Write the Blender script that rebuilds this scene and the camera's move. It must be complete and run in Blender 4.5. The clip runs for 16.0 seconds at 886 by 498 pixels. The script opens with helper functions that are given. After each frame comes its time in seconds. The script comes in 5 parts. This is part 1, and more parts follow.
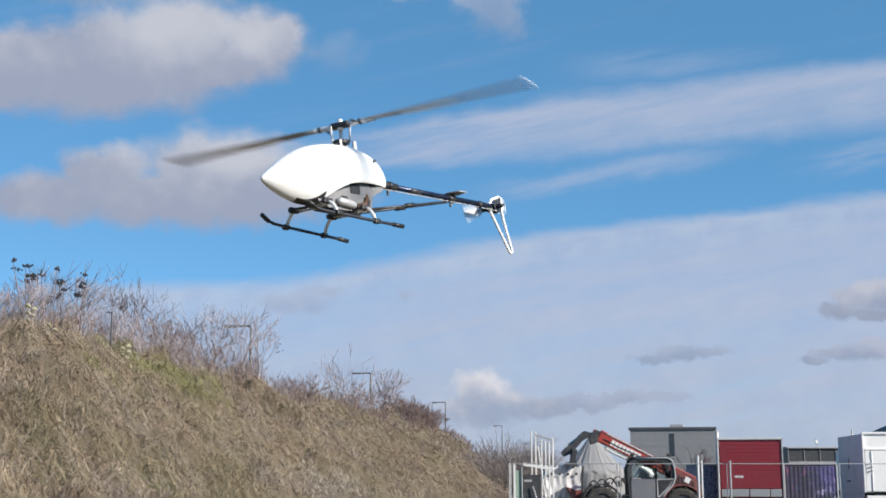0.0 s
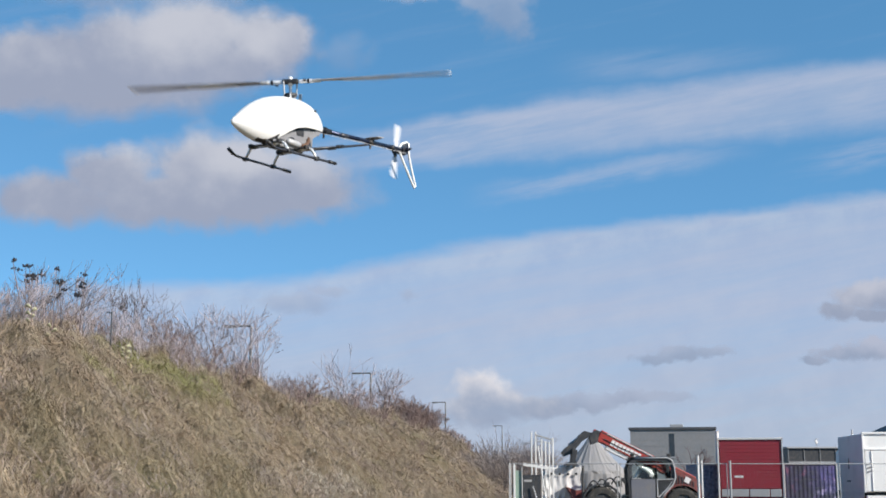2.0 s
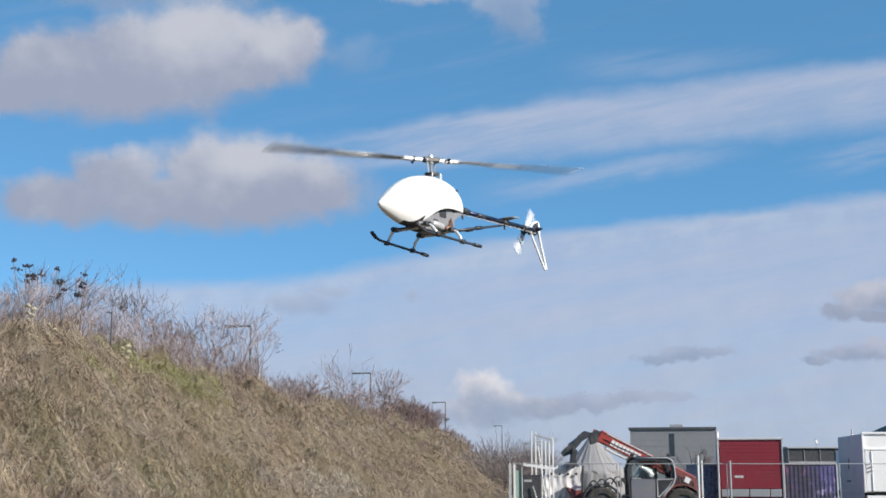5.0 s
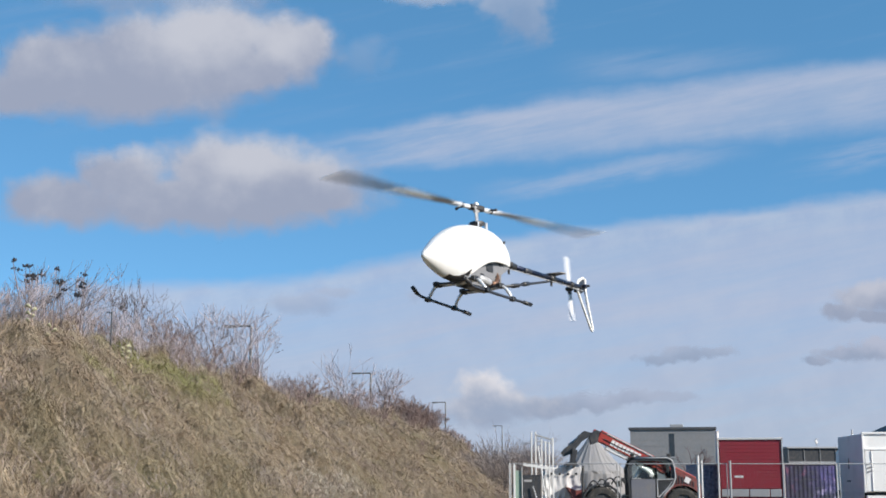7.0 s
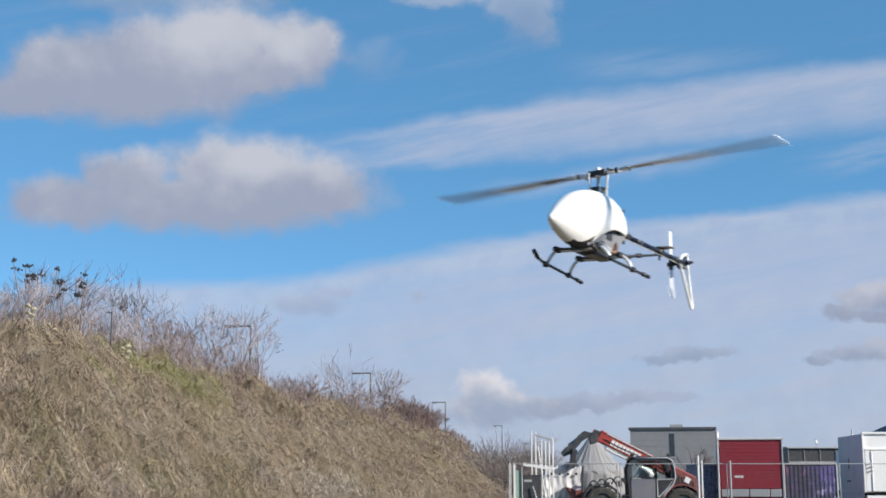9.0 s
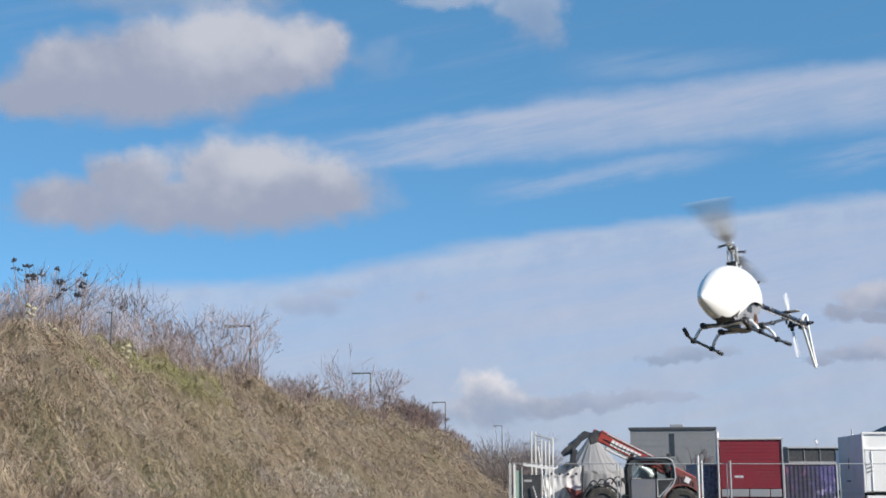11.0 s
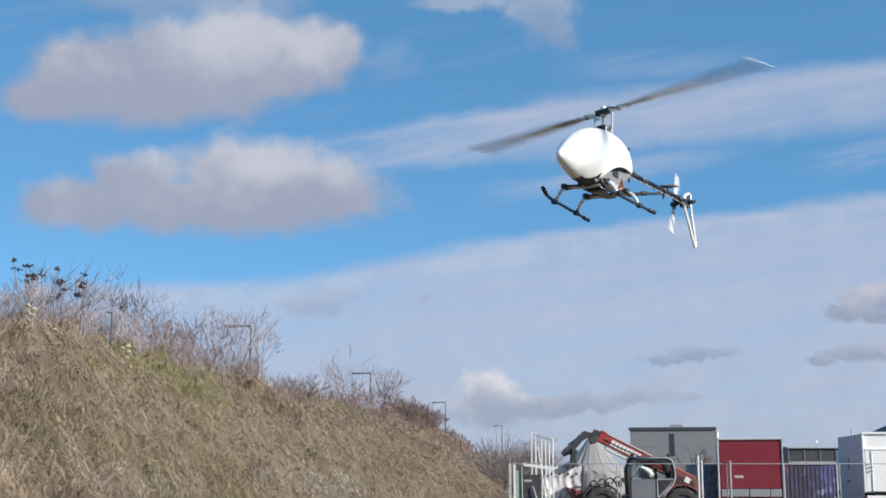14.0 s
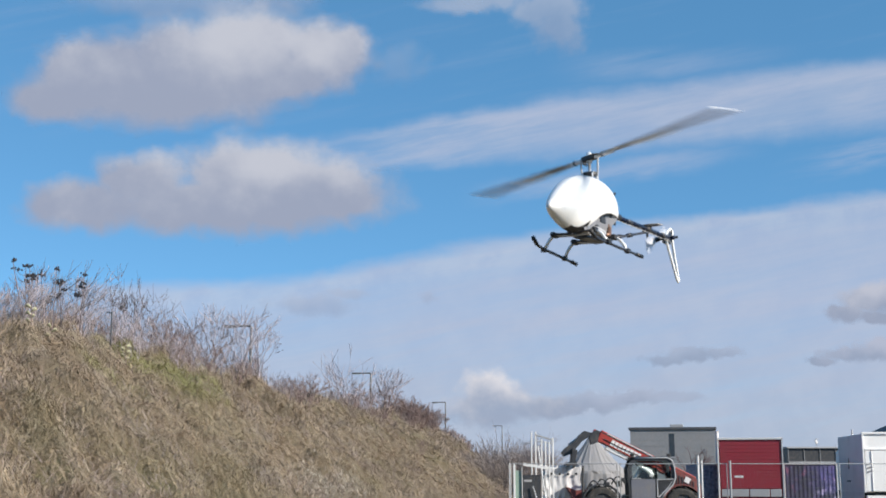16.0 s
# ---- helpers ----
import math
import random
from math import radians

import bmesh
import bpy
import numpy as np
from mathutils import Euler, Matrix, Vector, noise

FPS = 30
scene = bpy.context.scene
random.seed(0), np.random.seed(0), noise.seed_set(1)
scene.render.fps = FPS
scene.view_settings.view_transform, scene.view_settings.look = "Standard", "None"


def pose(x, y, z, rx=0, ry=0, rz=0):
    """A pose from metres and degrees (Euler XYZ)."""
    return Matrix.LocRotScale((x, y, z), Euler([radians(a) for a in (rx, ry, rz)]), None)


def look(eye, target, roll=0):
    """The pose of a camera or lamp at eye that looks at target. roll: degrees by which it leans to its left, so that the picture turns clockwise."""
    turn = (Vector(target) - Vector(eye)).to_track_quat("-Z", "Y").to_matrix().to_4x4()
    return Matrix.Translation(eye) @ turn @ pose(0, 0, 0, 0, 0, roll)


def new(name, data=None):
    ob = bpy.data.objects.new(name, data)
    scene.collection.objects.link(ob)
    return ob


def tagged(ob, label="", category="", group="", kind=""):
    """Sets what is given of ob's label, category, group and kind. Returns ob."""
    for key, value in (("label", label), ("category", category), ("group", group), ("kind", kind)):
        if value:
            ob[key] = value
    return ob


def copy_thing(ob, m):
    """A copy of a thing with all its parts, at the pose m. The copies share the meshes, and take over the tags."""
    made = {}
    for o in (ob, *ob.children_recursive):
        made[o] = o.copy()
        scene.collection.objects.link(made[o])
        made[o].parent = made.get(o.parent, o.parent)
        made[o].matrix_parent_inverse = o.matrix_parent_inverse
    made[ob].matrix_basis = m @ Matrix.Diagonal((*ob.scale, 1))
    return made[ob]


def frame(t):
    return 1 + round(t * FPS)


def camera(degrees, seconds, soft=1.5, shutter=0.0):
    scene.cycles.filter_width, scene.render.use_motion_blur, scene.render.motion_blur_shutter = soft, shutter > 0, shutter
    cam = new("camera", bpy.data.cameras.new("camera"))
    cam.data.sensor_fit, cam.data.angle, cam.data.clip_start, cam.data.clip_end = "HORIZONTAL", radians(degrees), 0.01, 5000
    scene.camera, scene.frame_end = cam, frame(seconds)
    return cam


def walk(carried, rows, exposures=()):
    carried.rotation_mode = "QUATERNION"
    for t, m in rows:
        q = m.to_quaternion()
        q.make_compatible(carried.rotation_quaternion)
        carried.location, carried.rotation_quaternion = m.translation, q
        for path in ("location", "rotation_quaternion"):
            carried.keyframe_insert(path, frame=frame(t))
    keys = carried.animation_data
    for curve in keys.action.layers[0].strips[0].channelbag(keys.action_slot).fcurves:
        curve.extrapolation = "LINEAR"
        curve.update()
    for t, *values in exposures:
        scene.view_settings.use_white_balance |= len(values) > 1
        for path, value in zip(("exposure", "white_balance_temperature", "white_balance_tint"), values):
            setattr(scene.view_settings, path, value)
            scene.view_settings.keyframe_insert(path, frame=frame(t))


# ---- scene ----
# The camera stands on the field at eye height and looks up a little.
cam = camera(39.23, 16.0, soft=1.75, shutter=0.27)
CAM_TILT = 10.406
walk(cam, [(0.0, pose(0, 0, 1.6, 90 + CAM_TILT, 0, 0)), (16.0, pose(0, 0, 1.6, 90 + CAM_TILT, 0, 0))],
     exposures=[(0.0, 0.5), (16.0, 0.5)])

# ---- daylight: a low autumn sun from the right and behind, a clear blue sky ----
SUN_AZ, SUN_EL = -31.0, 27.0
world = bpy.data.worlds.new("sky")
scene.world = world
world.use_nodes = True
wt = world.node_tree
wt.nodes.clear()
sky = wt.nodes.new("ShaderNodeTexSky")
sky.sky_type = "NISHITA"
sky.sun_disc = False
sky.sun_elevation = radians(SUN_EL)
sky.sun_rotation = radians(90 - SUN_AZ)
sky.altitude = 2500
sky.air_density, sky.dust_density, sky.ozone_density = 0.75, 0.0, 4.0
bg = wt.nodes.new("ShaderNodeBackground")
bg.inputs["Strength"].default_value = 0.13
wo = wt.nodes.new("ShaderNodeOutputWorld")
hue = wt.nodes.new("ShaderNodeHueSaturation")
hue.inputs["Saturation"].default_value = 1.03
hue.inputs["Hue"].default_value = 0.483
wt.links.new(sky.outputs[0], hue.inputs["Color"])
even = wt.nodes.new("ShaderNodeMix")   # a flat blue mixed in to level the sky's gradient
even.data_type = "RGBA"
even.inputs["Factor"].default_value = 0.5
even.inputs["B"].default_value = (0.52, 1.71, 3.33, 1)
wt.links.new(hue.outputs[0], even.inputs["A"])
wt.links.new(even.outputs["Result"], bg.inputs[0])
wt.links.new(bg.outputs[0], wo.inputs[0])

sun = new("sun", bpy.data.lights.new("sun", "SUN"))
sun.data.energy, sun.data.angle, sun.data.color = 5.0, radians(0.53), (1.0, 0.93, 0.83)
sd = Vector((math.cos(radians(SUN_EL)) * math.cos(radians(SUN_AZ)), math.cos(radians(SUN_EL)) * math.sin(radians(SUN_AZ)), math.sin(radians(SUN_EL))))
sun.matrix_world = look(sd * 60, (0, 0, 0))


# ---- node arithmetic ----
class Num:
    """A number in a node tree, with arithmetic."""

    def __init__(self, tree, out):
        self.tree, self.out = tree, out

    def op(self, kind, *others, clamp=False):
        n = self.tree.nodes.new("ShaderNodeMath")
        n.operation, n.use_clamp = kind, clamp
        for k, v in enumerate((self, *others)):
            if isinstance(v, Num):
                self.tree.links.new(v.out, n.inputs[k])
            else:
                n.inputs[k].default_value = v
        return Num(self.tree, n.outputs[0])

    def __add__(self, o): return self.op("ADD", o)
    def __sub__(self, o): return self.op("SUBTRACT", o)
    def __mul__(self, o): return self.op("MULTIPLY", o)
    def __truediv__(self, o): return self.op("DIVIDE", o)
    def max(self, o): return self.op("MAXIMUM", o)
    def min(self, o): return self.op("MINIMUM", o)
    def smax(self, o, k): return self.op("SMOOTH_MAX", o, k)
    def sq(self): return self.op("MULTIPLY", self)
    def root(self): return self.op("SQRT")

    def step(self, a, b):
        n = self.tree.nodes.new("ShaderNodeMapRange")
        n.interpolation_type = "SMOOTHSTEP"
        self.tree.links.new(self.out, n.inputs[0])
        n.inputs[1].default_value, n.inputs[2].default_value = a, b
        return Num(self.tree, n.outputs[0])


def coords(tree, kind="Object"):
    return tree.nodes.new("ShaderNodeTexCoord").outputs[kind]


def grain(tree, vec, scale, detail=4.0, rough=0.55, stretch=(1, 1, 1), turn=0.0, warp=0.0):
    m = tree.nodes.new("ShaderNodeMapping")
    tree.links.new(vec, m.inputs[0])
    m.inputs["Scale"].default_value = stretch
    m.inputs["Rotation"].default_value = (0, 0, turn)
    n = tree.nodes.new("ShaderNodeTexNoise")
    tree.links.new(m.outputs[0], n.inputs["Vector"])
    n.inputs["Scale"].default_value, n.inputs["Detail"].default_value = scale, detail
    n.inputs["Roughness"].default_value, n.inputs["Distortion"].default_value = rough, warp
    return Num(tree, n.outputs[0])


def mixed(tree, fac, a, b):
    """A colour between a and b (tuples or sockets)."""
    n = tree.nodes.new("ShaderNodeMix")
    n.data_type = "RGBA"
    for k, v in ((0, fac), (6, a), (7, b)):
        if isinstance(v, Num):
            tree.links.new(v.out, n.inputs[k])
        elif isinstance(v, bpy.types.NodeSocket):
            tree.links.new(v, n.inputs[k])
        elif k:
            n.inputs[k].default_value = (*v, 1)
        else:
            n.inputs[k].default_value = v
    return n.outputs[2]


def blank(name):
    m = bpy.data.materials.new(name)
    m.use_nodes = True
    return m, m.node_tree, m.node_tree.nodes["Principled BSDF"]


def surface(name, color, rough=0.5, metal=0.0, vary=0.25, coarse=3.0, fine=40.0, bump=0.15, dirt=(0.2, 0.17, 0.13), dirty=0.25, stretch=(1, 1, 1), coat=0.0):
    """A worn surface: two scales of noise in colour and gloss, and fine relief."""
    m, t, p = blank(name)
    v = coords(t)
    big, small = grain(t, v, coarse, 5, 0.6, stretch), grain(t, v, fine, 3, 0.6, stretch)
    dark = tuple(c * (1 - vary) for c in color)
    light = tuple(min(1, c * (1 + vary * 0.5)) for c in color)
    c = mixed(t, small.step(0.3, 0.7), dark, light)
    c = mixed(t, big.step(0.45, 0.75) * dirty, c, dirt)
    t.links.new(c, p.inputs["Base Color"])
    t.links.new((big * 0.3 + (rough - 0.15)).max(0.03).out, p.inputs["Roughness"])
    p.inputs["Metallic"].default_value = metal
    p.inputs["Coat Weight"].default_value = coat
    if bump:
        b = t.nodes.new("ShaderNodeBump")
        b.inputs["Strength"].default_value, b.inputs["Distance"].default_value = bump, 0.01
        t.links.new(small.out, b.inputs["Height"])
        t.links.new(b.outputs[0], p.inputs["Normal"])
    return m


# ---- mesh helpers ----
def part(name, bm, material, parent=None, label="", smooth=False):
    """Links a bmesh as one mesh object, under a thing or a part."""
    me = bpy.data.meshes.new(name)
    bmesh.ops.recalc_face_normals(bm, faces=bm.faces)
    bm.to_mesh(me)
    bm.free()
    for mm in material if isinstance(material, (list, tuple)) else (material,):
        me.materials.append(mm)
    if smooth:
        me.polygons.foreach_set("use_smooth", [True] * len(me.polygons))
    ob = new(name, me)
    if parent:
        ob.parent = parent
    if label:
        ob["label"] = label
    return ob


def thing(name, label, category, group="", m=None, kind=""):
    ob = new(name)
    ob.empty_display_size = 0.2
    if m is not None:
        ob.matrix_basis = m
    return tagged(ob, label, category, group, kind)


def box(bm, x0, x1, y0, y1, z0, z1, bevel=0.0, m=None, mat=0):
    r = bmesh.ops.create_cube(bm, size=1)
    vs = r["verts"]
    for v in vs:
        v.co = Vector(((x0 + x1) / 2 + v.co.x * (x1 - x0), (y0 + y1) / 2 + v.co.y * (y1 - y0), (z0 + z1) / 2 + v.co.z * (z1 - z0)))
    faces = {f for v in vs for f in v.link_faces}
    for f in faces:
        f.material_index = mat
    if bevel:
        es = list({e for v in vs for e in v.link_edges})
        r2 = bmesh.ops.bevel(bm, geom=es, offset=bevel, segments=2, affect="EDGES", profile=0.5)
        vs = list({v for f in r2["faces"] for v in f.verts} | {v for v in vs if v.is_valid})
    if m is not None:
        bmesh.ops.transform(bm, matrix=m, verts=[v for v in vs if v.is_valid])
    return bm


def tube(bm, points, radius, sides=8, caps=True, mat=0):
    """A round bar along points; radius: one, or one a point."""
    pts = [Vector(p) for p in points]
    rad = radius if isinstance(radius, (list, tuple)) else [radius] * len(pts)
    rings = []
    side = None
    for i, p in enumerate(pts):
        d = (pts[min(i + 1, len(pts) - 1)] - pts[max(i - 1, 0)]).normalized()
        if side is None:
            side = d.orthogonal().normalized()
        side = (side - d * side.dot(d)).normalized()
        up = d.cross(side)
        rings.append([bm.verts.new(p + (side * math.cos(a) + up * math.sin(a)) * rad[i]) for a in (2 * math.pi * k / sides for k in range(sides))])
    for a, b in zip(rings, rings[1:]):
        for k in range(sides):
            bm.faces.new((a[k], a[(k + 1) % sides], b[(k + 1) % sides], b[k])).material_index = mat
    if caps:
        bm.faces.new(rings[0][::-1]).material_index = mat
        bm.faces.new(rings[-1]).material_index = mat
    return bm


def prism(bm, outline, a, b, axis="y", mat=0):
    """A flat outline pushed from a to b along an axis; outline in the two other axes, in order."""
    def at(p, h):
        return {"x": (h, p[0], p[1]), "y": (p[0], h, p[1]), "z": (p[0], p[1], h)}[axis]
    lo, hi = [bm.verts.new(at(p, a)) for p in outline], [bm.verts.new(at(p, b)) for p in outline]
    bm.faces.new(lo).material_index = mat
    bm.faces.new(hi[::-1]).material_index = mat
    n = len(outline)
    for k in range(n):
        bm.faces.new((lo[k], hi[k], hi[(k + 1) % n], lo[(k + 1) % n])).material_index = mat
    return bm


def B():
    return bmesh.new()


def rounded(x0, x1, z0, z1, r, n=4):
    out = []
    for cx, cz, a0 in ((x1 - r, z1 - r, 0), (x0 + r, z1 - r, 90), (x0 + r, z0 + r, 180), (x1 - r, z0 + r, 270)):
        out += [(cx + r * math.cos(radians(a0 + 90 * k / n)), cz + r * math.sin(radians(a0 + 90 * k / n))) for k in range(n + 1)]
    return out


# ---- materials ----
WHITE_GEL = surface("white_gelcoat", (0.86, 0.85, 0.83), 0.32, 0, 0.03, 4, 60, 0.02, dirty=0.04, coat=0.5)
CARBON = surface("carbon", (0.03, 0.033, 0.043), 0.4, 0, 0.4, 20, 240, 0.05, dirty=0.1)
BLACK = surface("black_plastic", (0.018, 0.018, 0.02), 0.45, 0, 0.3, 20, 150, 0.05, dirty=0.15)
NAVY = surface("anodised_blue_black", (0.02, 0.028, 0.06), 0.3, 0.6, 0.3, 20, 150, 0.05, dirty=0.1)
ALU = surface("bare_aluminium", (0.72, 0.72, 0.73), 0.35, 0.85, 0.15, 15, 160, 0.05, dirty=0.15)
ALU_BRIGHT = surface("polished_aluminium", (0.78, 0.78, 0.79), 0.35, 0.3, 0.1, 15, 160, 0.04, dirty=0.1)
ALU_DULL = surface("dull_aluminium", (0.48, 0.48, 0.49), 0.5, 0.3, 0.25, 15, 160, 0.08, dirty=0.3)
SILVER_PLATE = surface("grey_plate", (0.22, 0.215, 0.22), 0.5, 0.2, 0.1, 12, 60, 0.04, dirty=0.25, dirt=(0.1, 0.09, 0.08))
BLADE_GREY = surface("blade_grey", (0.30, 0.28, 0.265), 0.4, 0, 0.2, 6, 80, 0.04, dirty=0.2)
BLADE_WHITE = surface("blade_white", (0.8, 0.8, 0.79), 0.35, 0, 0.06, 6, 60, 0.03, dirty=0.05)
TERRACOTTA = surface("copper_pipe", (0.2, 0.11, 0.07), 0.45, 0.5, 0.25, 15, 120, 0.05)
TAIL_WHITE = surface("tail_blade_white", (0.54, 0.55, 0.58), 0.4, 0, 0.06, 6, 60, 0.03, dirty=0.05)

# ---- clouds: far sheets across the line of sight, in units of 1/22 of their distance ----
drifting = []
VIEW = Matrix.Translation((0, 0, 1.6)) @ pose(0, 0, 0, 90 + CAM_TILT, 0, 0)


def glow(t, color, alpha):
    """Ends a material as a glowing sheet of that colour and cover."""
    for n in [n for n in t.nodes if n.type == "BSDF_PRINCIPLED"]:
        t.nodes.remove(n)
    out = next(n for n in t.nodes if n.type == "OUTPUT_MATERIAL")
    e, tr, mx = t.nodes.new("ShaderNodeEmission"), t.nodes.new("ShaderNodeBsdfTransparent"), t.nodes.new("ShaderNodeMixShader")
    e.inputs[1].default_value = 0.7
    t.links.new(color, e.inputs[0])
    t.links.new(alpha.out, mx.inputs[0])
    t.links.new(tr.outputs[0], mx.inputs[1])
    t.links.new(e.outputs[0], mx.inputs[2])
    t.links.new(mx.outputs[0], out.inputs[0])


def sheet(name, material, far, x0, x1, y0, y1, label, category, kind=""):
    k = far / 22
    bm = B()
    vs = [bm.verts.new((x * k, y * k, 0)) for x, y in ((x0, y0), (x1, y0), (x1, y1), (x0, y1))]
    bm.faces.new(vs)
    ob = part(name, bm, material)
    ob.matrix_basis = VIEW @ Matrix.Translation((0, 0, -far))
    ob.visible_shadow = False
    return tagged(ob, label, category, kind=kind)


def plane_xy(t, far):
    """x and y on the sheet in its units, and the scaled vector."""
    v = t.nodes.new("ShaderNodeVectorMath")
    v.operation = "SCALE"
    t.links.new(coords(t), v.inputs[0])
    v.inputs["Scale"].default_value = 22 / far
    s = t.nodes.new("ShaderNodeSeparateXYZ")
    t.links.new(v.outputs[0], s.inputs[0])
    return v.outputs[0], Num(t, s.outputs[0]), Num(t, s.outputs[1])


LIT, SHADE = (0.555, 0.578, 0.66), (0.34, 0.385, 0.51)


def cumulus(far, blobs, drift, soft=0.85, rag=0.6, thick=1.0, lit=LIT, shade=SHADE, size=1.0, heads=()):
    """A puffy cloud: blobs (x, y, rx, ry) whose field is torn by noise; its sunny top and grey base are put into the
    colour.
    """
    m, t, _ = blank("cloud_vapour")
    v, x, y = plane_xy(t, far)
    w1, w2 = grain(t, v, 1.3 / size, 5, 0.55), grain(t, v, 1.3 / size, 5, 0.55, (1, 1, 1), 1.9)
    wx, wy = x + (w1 - 0.5) * 0.75 * size, y + (w2 - 0.5) * 0.45 * size
    field = None
    for bx, by, rx, ry in blobs:
        f = (((wx - bx) / rx).sq() + ((wy - by) / ry).sq()).root() * -1.0 + 1.0
        field = f if field is None else field.smax(f, 0.25)
    fine = grain(t, v, 1.9 / size, 7, 0.55)
    dens = field + (fine - 0.5) * rag
    alpha = dens.step(-0.32, soft - 0.32) * thick * field.step(-0.75, -0.3)
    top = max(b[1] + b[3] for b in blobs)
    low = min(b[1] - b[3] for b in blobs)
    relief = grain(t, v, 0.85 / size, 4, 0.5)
    # sun and shade painted in: brighter with height, by noise, and at the heads
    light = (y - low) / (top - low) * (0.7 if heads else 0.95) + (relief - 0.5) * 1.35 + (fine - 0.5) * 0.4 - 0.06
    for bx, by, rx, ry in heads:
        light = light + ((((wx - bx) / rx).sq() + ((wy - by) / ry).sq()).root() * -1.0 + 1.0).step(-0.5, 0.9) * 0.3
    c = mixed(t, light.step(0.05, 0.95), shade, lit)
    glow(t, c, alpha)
    xs = [b[0] - b[2] for b in blobs], [b[0] + b[2] for b in blobs]
    ob = sheet("cloud", m, far, min(xs[0]) - 1, max(xs[1]) + 1, low - 0.8, top + 0.8, "white and grey puffy cloud in a blue sky", "cloud")
    k = far / 22
    m0 = ob.matrix_basis.copy()
    drifting.append((ob, m0, m0 @ Matrix.Translation((drift[0] * k, drift[1] * k, 0))))
    return ob


# the thin high veil: a broad sheet low in the sky, a band above it, and fine streaks
m, t, _ = blank("high_veil")
v, x, y = plane_xy(t, 4600)
wob = grain(t, v, 0.55, 4, 0.55, (0.35, 1.6, 1), -0.12)
slant = t.nodes.new("ShaderNodeCombineXYZ")
t.links.new((x + y * 0.2).out, slant.inputs[0])
t.links.new((y - x * 0.2).out, slant.inputs[1])
str1 = grain(t, slant.outputs[0], 1.5, 6, 0.6, (0.16, 1.6, 1))
str2 = grain(t, slant.outputs[0], 2.0, 6, 0.6, (0.18, 1.35, 1))
puff = grain(t, v, 1.2, 7, 0.6)
yw = y + (wob - 0.5) * 0.55 + (puff - 0.5) * 0.28
# the sheet below the line that rises to the right
edge = (x * 0.2).min(x * 0.125).smax(x * 0.02 - 0.56, 0.15)
sheet_a = (edge - yw).step(-0.14, 0.17) * 0.72 + (edge - yw).step(0.1, 1.6) * 0.12
sheet_a = sheet_a * ((str1 - 0.5) * 0.75 + 0.98) * (x + 6.9).step(-0.4, 1.2)
# the band
mid = x * 0.107 + 1.9
half = (x + 2.6).step(0, 8) * 0.36 + 0.46
band = ((yw - mid) / half)
solid = (x - 0.2).step(-1.6, 2.6)
band_a = (band.op("ABSOLUTE") * -1.0 + 1.0).step(0.0, 0.55) * (str2.step(0.3, 0.66) * (solid * -0.26 + 0.5) + 0.3 + solid * 0.22 + (str1 - 0.5) * 0.3) * (x + 3.0).step(-0.2, 2.6)
band_a = band_a * ((yw - mid).step(-0.8, 0.2) * 0.45 + 0.62)
# streaks under and over it
mid2 = x * 0.165 + 0.84
st2 = ((((yw - mid2) / 0.3).op("ABSOLUTE")) * -1.0 + 1.0).step(0, 0.9) * (x - 0.2).step(0, 1.6) * (x * -1.0 + 6.0).step(0, 2.6) * str2.step(0.25, 0.6) * 0.5
mid4 = x * 0.09 + 2.95
st4 = ((((yw - mid4) / 0.4).op("ABSOLUTE")) * -1.0 + 1.0).step(0, 0.9) * (x - 1.6).step(0, 1.8) * (x * -1.0 + 6.6).step(0, 2.4) * str1.step(0.25, 0.65) * 0.3
mid3 = x * 0.3 + (-0.54)
st3 = ((((yw - mid3) / 0.4).op("ABSOLUTE")) * -1.0 + 1.0).step(0, 0.9) * (x - 5.6).step(0, 2.0) * str2.step(0.35, 0.65) * 0.5
haze2 = str1.step(0.5, 0.8) * (y - 1.5).step(0, 1.5) * 0.12
low = (y * -1.0 - 1.5).step(0.0, 2.6) * 0.16
cover = sheet_a.max(band_a).max(st2).max(st3).max(st4).max(haze2)
cover = (cover + low).min(0.93)
vc = mixed(t, (y * -1.0 - 1.0).step(-0.5, 3.0), (0.46, 0.52, 0.68), (0.415, 0.48, 0.615))
vc = mixed(t, (puff - 0.2).step(0.1, 0.5) * 0.35, vc, (0.55, 0.59, 0.70))
rim = (edge - yw).step(-0.1, 0.08) * ((edge - yw).step(0.1, 0.7) * -1.0 + 1.0)
vc = mixed(t, rim * puff.step(0.35, 0.65) * 0.7, vc, (0.58, 0.62, 0.72))
glow(t, vc, cover)
sheet("backdrop", m, 4600, -16, 16, -4.6, 9, "thin white veil of high cloud over blue sky", "sky", "structure")

